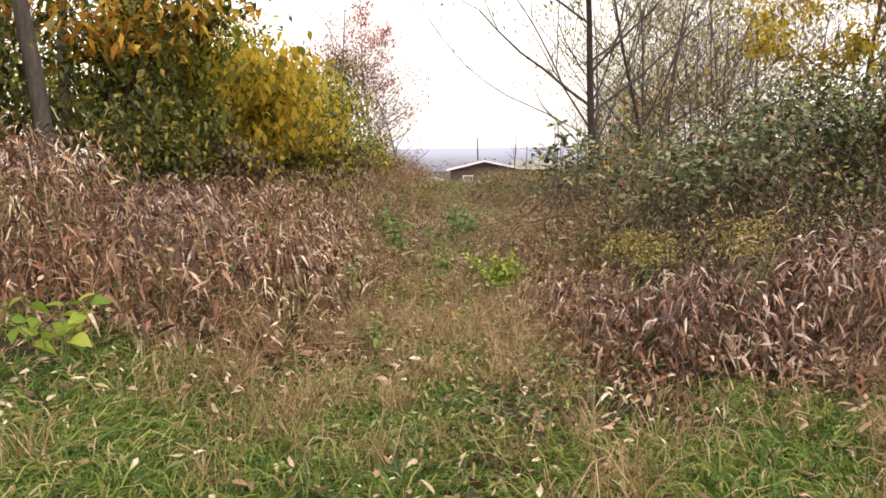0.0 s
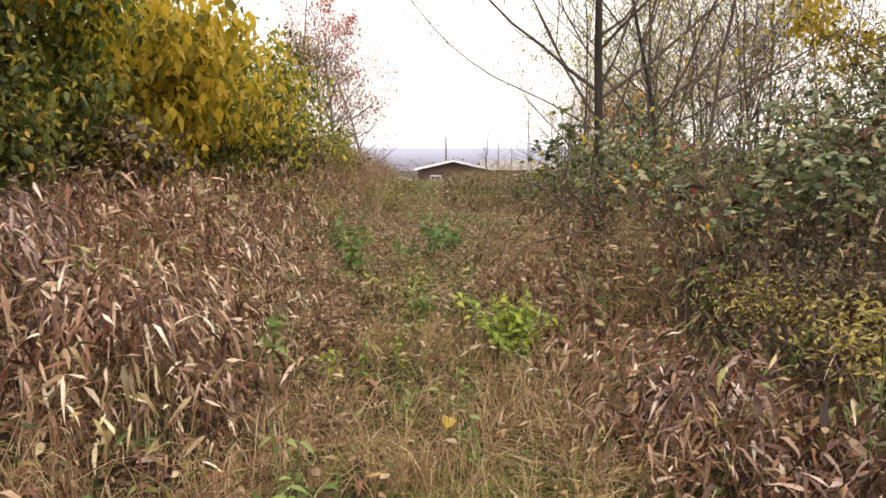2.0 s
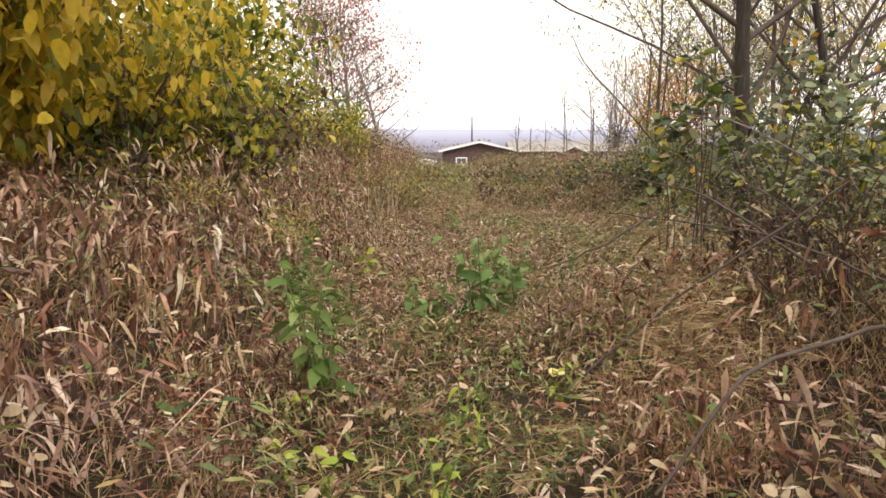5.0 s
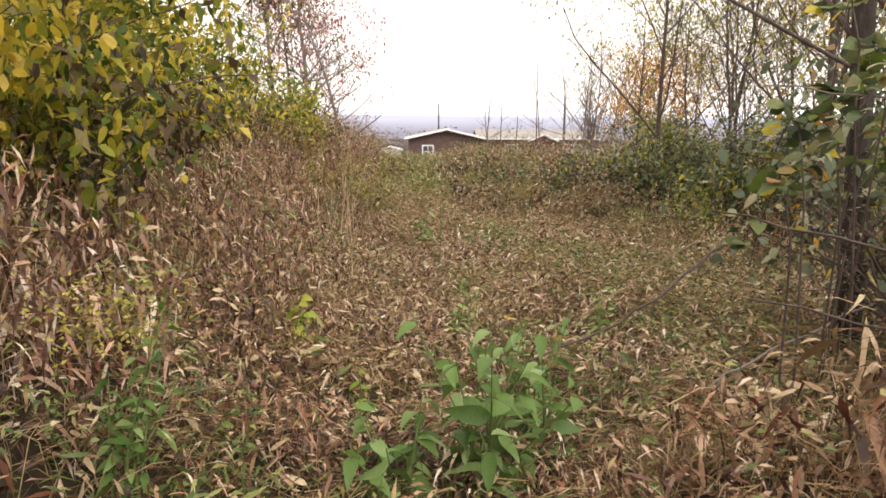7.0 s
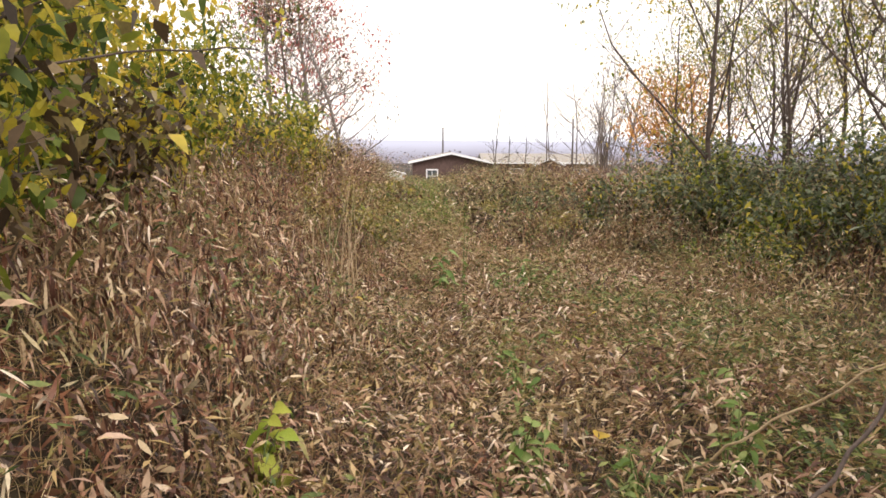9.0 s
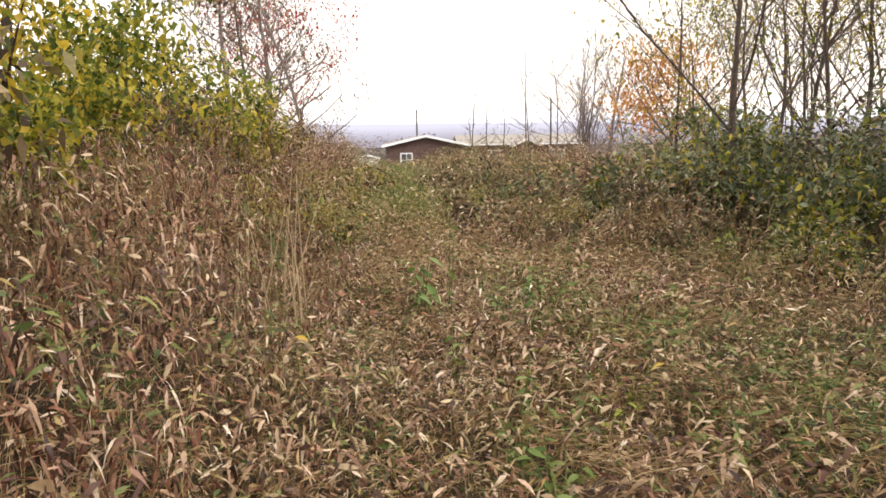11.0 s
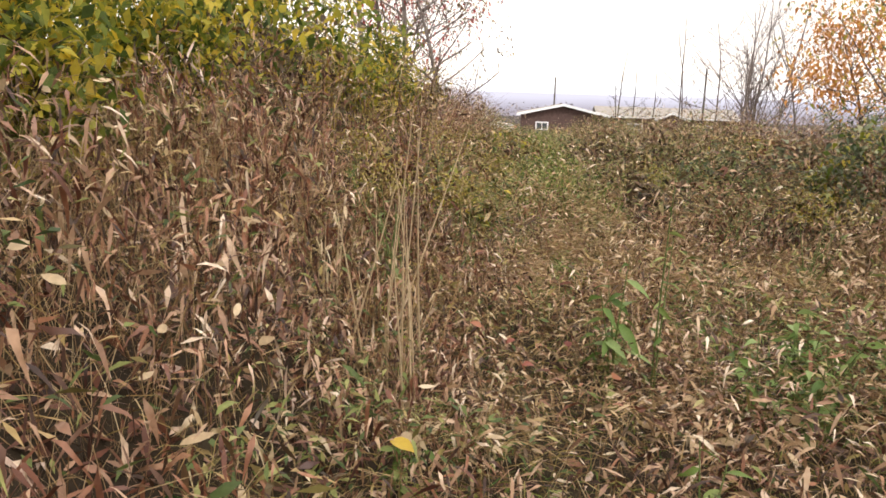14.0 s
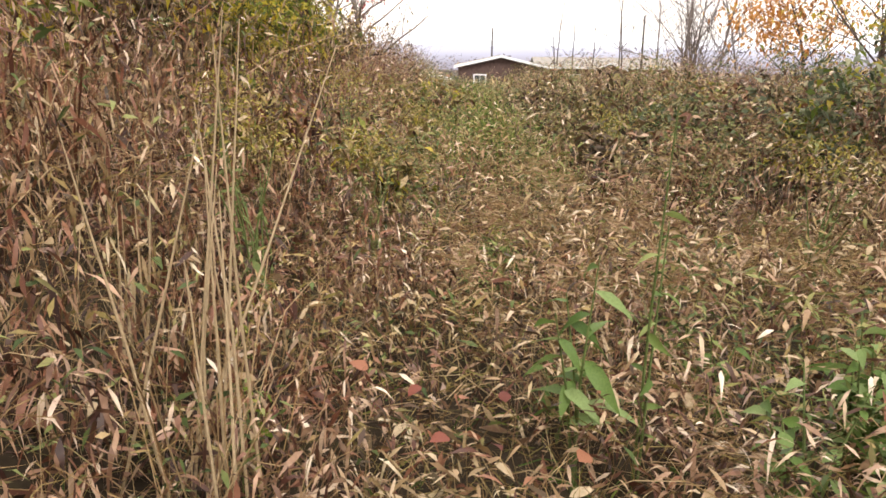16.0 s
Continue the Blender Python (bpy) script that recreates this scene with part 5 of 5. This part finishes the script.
def fallen_leaf(x, y, size, mat, label, seed):
    r = np.random.RandomState(seed)
    z = float(ground_z(x, y) + 1.05 * cover(np.array(x), np.array(y)))
    ob = tagged(new("fallen_leaf", LITTER[mat.name]), label, "leaf", group="bright fallen leaves")
    ob.matrix_basis = Matrix.LocRotScale(Vector((x, y, z)), Euler((r.normal(0, 0.3), r.normal(0, 0.3), r.uniform(0, 6.28))), Vector((size, size, size)))


LITTER = {m.name: broad_leaf(m, 0.75, 0.2, 0.25) for m in (mat_fallen, mat_fallen_red)}
rf = np.random.RandomState(12)
for fx, fy in [(-0.585, 18.4), (0.95, 14.3), (0.75, 14.9), (1.5, 12.6), (0.6, 10.9), (1.3, 17.3), (0.2, 6.3)]:
    fallen_leaf(fx, fy, rf.uniform(0.09, 0.13), mat_fallen, "bright yellow fallen leaf lying on dead grass", rf.randint(999))
for k in range(8):
    fallen_leaf(-0.03 + rf.normal(0, 0.14), 19.75 + rf.normal(0, 0.14), rf.uniform(0.05, 0.08), mat_fallen_red, "dull red fallen leaf lying on the path", rf.randint(999))


# ---- house and poles ----
mat_brick = surface("dark_brown_brick", [(0.3, (0.07, 0.045, 0.04)), (0.7, (0.14, 0.09, 0.08))], scale=5, rough=0.9, bump=0.3)
mat_white = surface("white_paint", [(0.3, (0.72, 0.72, 0.74)), (0.7, (0.84, 0.84, 0.86))], scale=3, rough=0.6, bump=0.05)
mat_roof = surface("weathered_roof", [(0.3, (0.25, 0.23, 0.21)), (0.7, (0.36, 0.335, 0.31))], scale=2, rough=0.9, bump=0.2)
mat_glass = surface("window_glass", [(0.3, (0.05, 0.06, 0.07)), (0.7, (0.10, 0.11, 0.12))], scale=1, rough=0.05, bump=0.0)
mat_pole = surface("weathered_pole", [(0.3, (0.07, 0.06, 0.055)), (0.7, (0.15, 0.13, 0.12))], scale=6, rough=0.9, bump=0.3)


def solid(name, verts, faces, mat):
    bm = bmesh.new()
    vs = [bm.verts.new(v) for v in verts]
    for f in faces:
        bm.faces.new([vs[i] for i in f])
    bmesh.ops.recalc_face_normals(bm, faces=bm.faces)
    me = bpy.data.meshes.new(name)
    bm.to_mesh(me)
    bm.free()
    me.materials.append(mat)
    return me


def box(name, x0, x1, y0, y1, z0, z1, mat):
    v = [(x, y, z) for z in (z0, z1) for y in (y0, y1) for x in (x0, x1)]
    return solid(name, v, [(0, 1, 3, 2), (4, 5, 7, 6), (0, 1, 5, 4), (2, 3, 7, 6), (0, 2, 6, 4), (1, 3, 7, 5)], mat)


def prism(name, profile, y0, y1, mat):
    """A profile in x, z drawn out along y."""
    n = len(profile)
    v = [(x, y0, z) for x, z in profile] + [(x, y1, z) for x, z in profile]
    f = [tuple(range(n)), tuple(range(2 * n - 1, n - 1, -1))] + [(i, (i + 1) % n, n + (i + 1) % n, n + i) for i in range(n)]
    return solid(name, v, f, mat)


def prism_x(name, profile, x0, x1, mat):
    """A profile in y, z drawn out along x."""
    n = len(profile)
    v = [(x0, y, z) for y, z in profile] + [(x1, y, z) for y, z in profile]
    f = [tuple(range(n)), tuple(range(2 * n - 1, n - 1, -1))] + [(i, (i + 1) % n, n + (i + 1) % n, n + i) for i in range(n)]
    return solid(name, v, f, mat)


def window(parent, x, y, z, w, h):
    ob = part("window", box("window", x - w / 2, x + w / 2, y - 0.03, y + 0.03, z, z + h, mat_glass), parent)
    b = 0.14
    for a in (box("frame", x - w / 2 - b, x - w / 2, y - 0.08, y + 0.06, z - b, z + h + b, mat_white), box("frame", x + w / 2, x + w / 2 + b, y - 0.08, y + 0.06, z - b, z + h + b, mat_white), box("frame", x - w / 2, x + w / 2, y - 0.08, y + 0.06, z + h, z + h + b, mat_white), box("frame", x - w / 2, x + w / 2, y - 0.08, y + 0.06, z - b, z, mat_white), box("glazing_bar", x - 0.035, x + 0.035, y - 0.06, y - 0.03, z, z + h, mat_white), box("glazing_bar", x - w / 2, x + w / 2, y - 0.055, y - 0.03, z + h * 0.55, z + h * 0.55 + 0.07, mat_white)):
        part(a.name.split(".")[0], a, ob)


HZ = -3.75
house = root("house", 5.5, 100.5, 0)
RP, RE, HW = 0.72, -0.42, 5.05   # ridge and eave heights, half width of the gable
wall_gable = prism("wall", [(-HW + 0.5, HZ), (HW - 0.5, HZ), (HW - 0.5, RE - 0.12), (0, RP - 0.22), (-HW + 0.5, RE - 0.12)], 0.3, 7.0, mat_brick)
part("wall", wall_gable, house)
wing_wall = box("wall", HW - 0.49, 19.0, 2.2, 8.0, HZ, RE - 0.2, mat_brick)
part("wall", wing_wall, house)
part("roof", prism("roof", [(-HW, RE), (0, RP), (HW, RE), (HW, RE - 0.12), (0, RP - 0.12), (-HW, RE - 0.12)], -0.25, 9.0, mat_roof), house, "light weathered gable roof")
part("fascia", prism("fascia", [(-HW - 0.05, RE + 0.04), (0, RP + 0.04), (HW + 0.05, RE + 0.04), (HW + 0.05, RE - 0.22), (0, RP - 0.22), (-HW - 0.05, RE - 0.22)], -0.36, -0.25, mat_white), house, "white painted fascia board")
part("roof", prism_x("roof", [(1.6, RE - 0.02), (5.2, RP - 0.1), (8.8, RE - 0.02), (8.8, RE - 0.14), (5.2, RP - 0.24), (1.6, RE - 0.14)], HW - 1.2, 19.6, mat_roof), house, "light weathered wing roof")
part("gutter", box("gutter", HW + 0.06, 19.6, 1.42, 1.59, RE - 0.18, RE + 0.0, mat_white), house, "white gutter")
porch = 11.9
part("wall", prism("wall", [(porch - 1.3, HZ), (porch + 1.3, HZ), (porch + 1.3, RE - 0.3), (porch, RE + 0.32), (porch - 1.3, RE - 0.3)], 0.6, 2.1, mat_brick), house)
part("roof", prism("roof", [(porch - 1.8, RE - 0.26), (porch, RE + 0.56), (porch + 1.8, RE - 0.26), (porch + 1.8, RE - 0.36), (porch, RE + 0.44), (porch - 1.8, RE - 0.36)], 0.3, 4.0, mat_roof), house)
part("fascia", prism("fascia", [(porch - 1.85, RE - 0.22), (porch, RE + 0.6), (porch + 1.85, RE - 0.22), (porch + 1.85, RE - 0.42), (porch, RE + 0.38), (porch - 1.85, RE - 0.42)], 0.18, 0.29, mat_white), house)
window(house, -2.25, 0.27, -3.0, 1.15, 1.6)
window(house, 8.2, 2.17, -2.6, 1.4, 1.3)
window(house, 16.0, 2.17, -2.6, 1.4, 1.3)
tagged(house, "low brown brick house with white fascia boards", "house")


def pole(x, y, top, radius, label, bar):
    z = float(ground_z(x, y))
    ob = root("utility_pole", x, y)
    t = Tubes()
    t.add([(0, 0, -0.3), (0, 0, (top - z) * 0.5), (0, 0, top - z)], [radius, radius * 0.9, radius * 0.75], 8)
    part("post", t.mesh("post", mat_pole), ob)
    if bar:
        part("crossarm", box("crossarm", -0.55, 0.55, -0.06, 0.06, top - z - 0.45, top - z - 0.33, mat_pole), ob)
    return tagged(ob, label, "pole")


pole(5.1, 112.0, 3.95, 0.13, "dark slender pole rising behind the house", False)
pole(14.2, 75.0, 3.7, 0.09, "weathered pole standing beside bare saplings", False)
shed = root("shed", -1.2, 97.0, 0)
part("wall", box("wall", -1.2, 1.2, 0, 2.4, HZ, -1.75, mat_white), shed)
part("roof", prism("roof", [(-1.4, -1.72), (0, -1.35), (1.4, -1.72), (1.4, -1.8), (0, -1.43), (-1.4, -1.8)], -0.2, 2.6, mat_white), shed)
tagged(shed, "small white shed beside the house", "shed")

# far woods between house and hills
r9 = np.random.RandomState(99)
n = 20000
cx = r9.uniform(-160, 200, 260)
cy = r9.uniform(125, 260, 260)
ch = r9.uniform(2.6, 5.4, 260)
k = r9.randint(0, 260, n)
z0 = ground_z(cx, cy)
P = np.stack([cx[k] + r9.normal(0, 1.8, n), cy[k] + r9.normal(0, 1.8, n), z0[k] + ch[k] * r9.uniform(0.1, 1.0, n)], -1)
# Distance haze is painted into these pale, greyed leaf colours.
mat_farwood_hazed = leaf_material("hazed_far_wood_leaf", [(0.0, (0.18, 0.16, 0.17)), (0.5, (0.27, 0.24, 0.24)), (0.8, (0.34, 0.28, 0.25)), (1.0, (0.42, 0.30, 0.22))], patch=(0.04, 0.35), spots=1.0)
stuff("far_woods", leaves_mesh("far_woods", P, headings(n, 0.3, 0.6), r9.uniform(0.35, 0.8, n), r9.uniform(0.2, 0.45, n), mat_farwood_hazed, simple=True), "hazy brown autumn woods beyond the house", "woods")
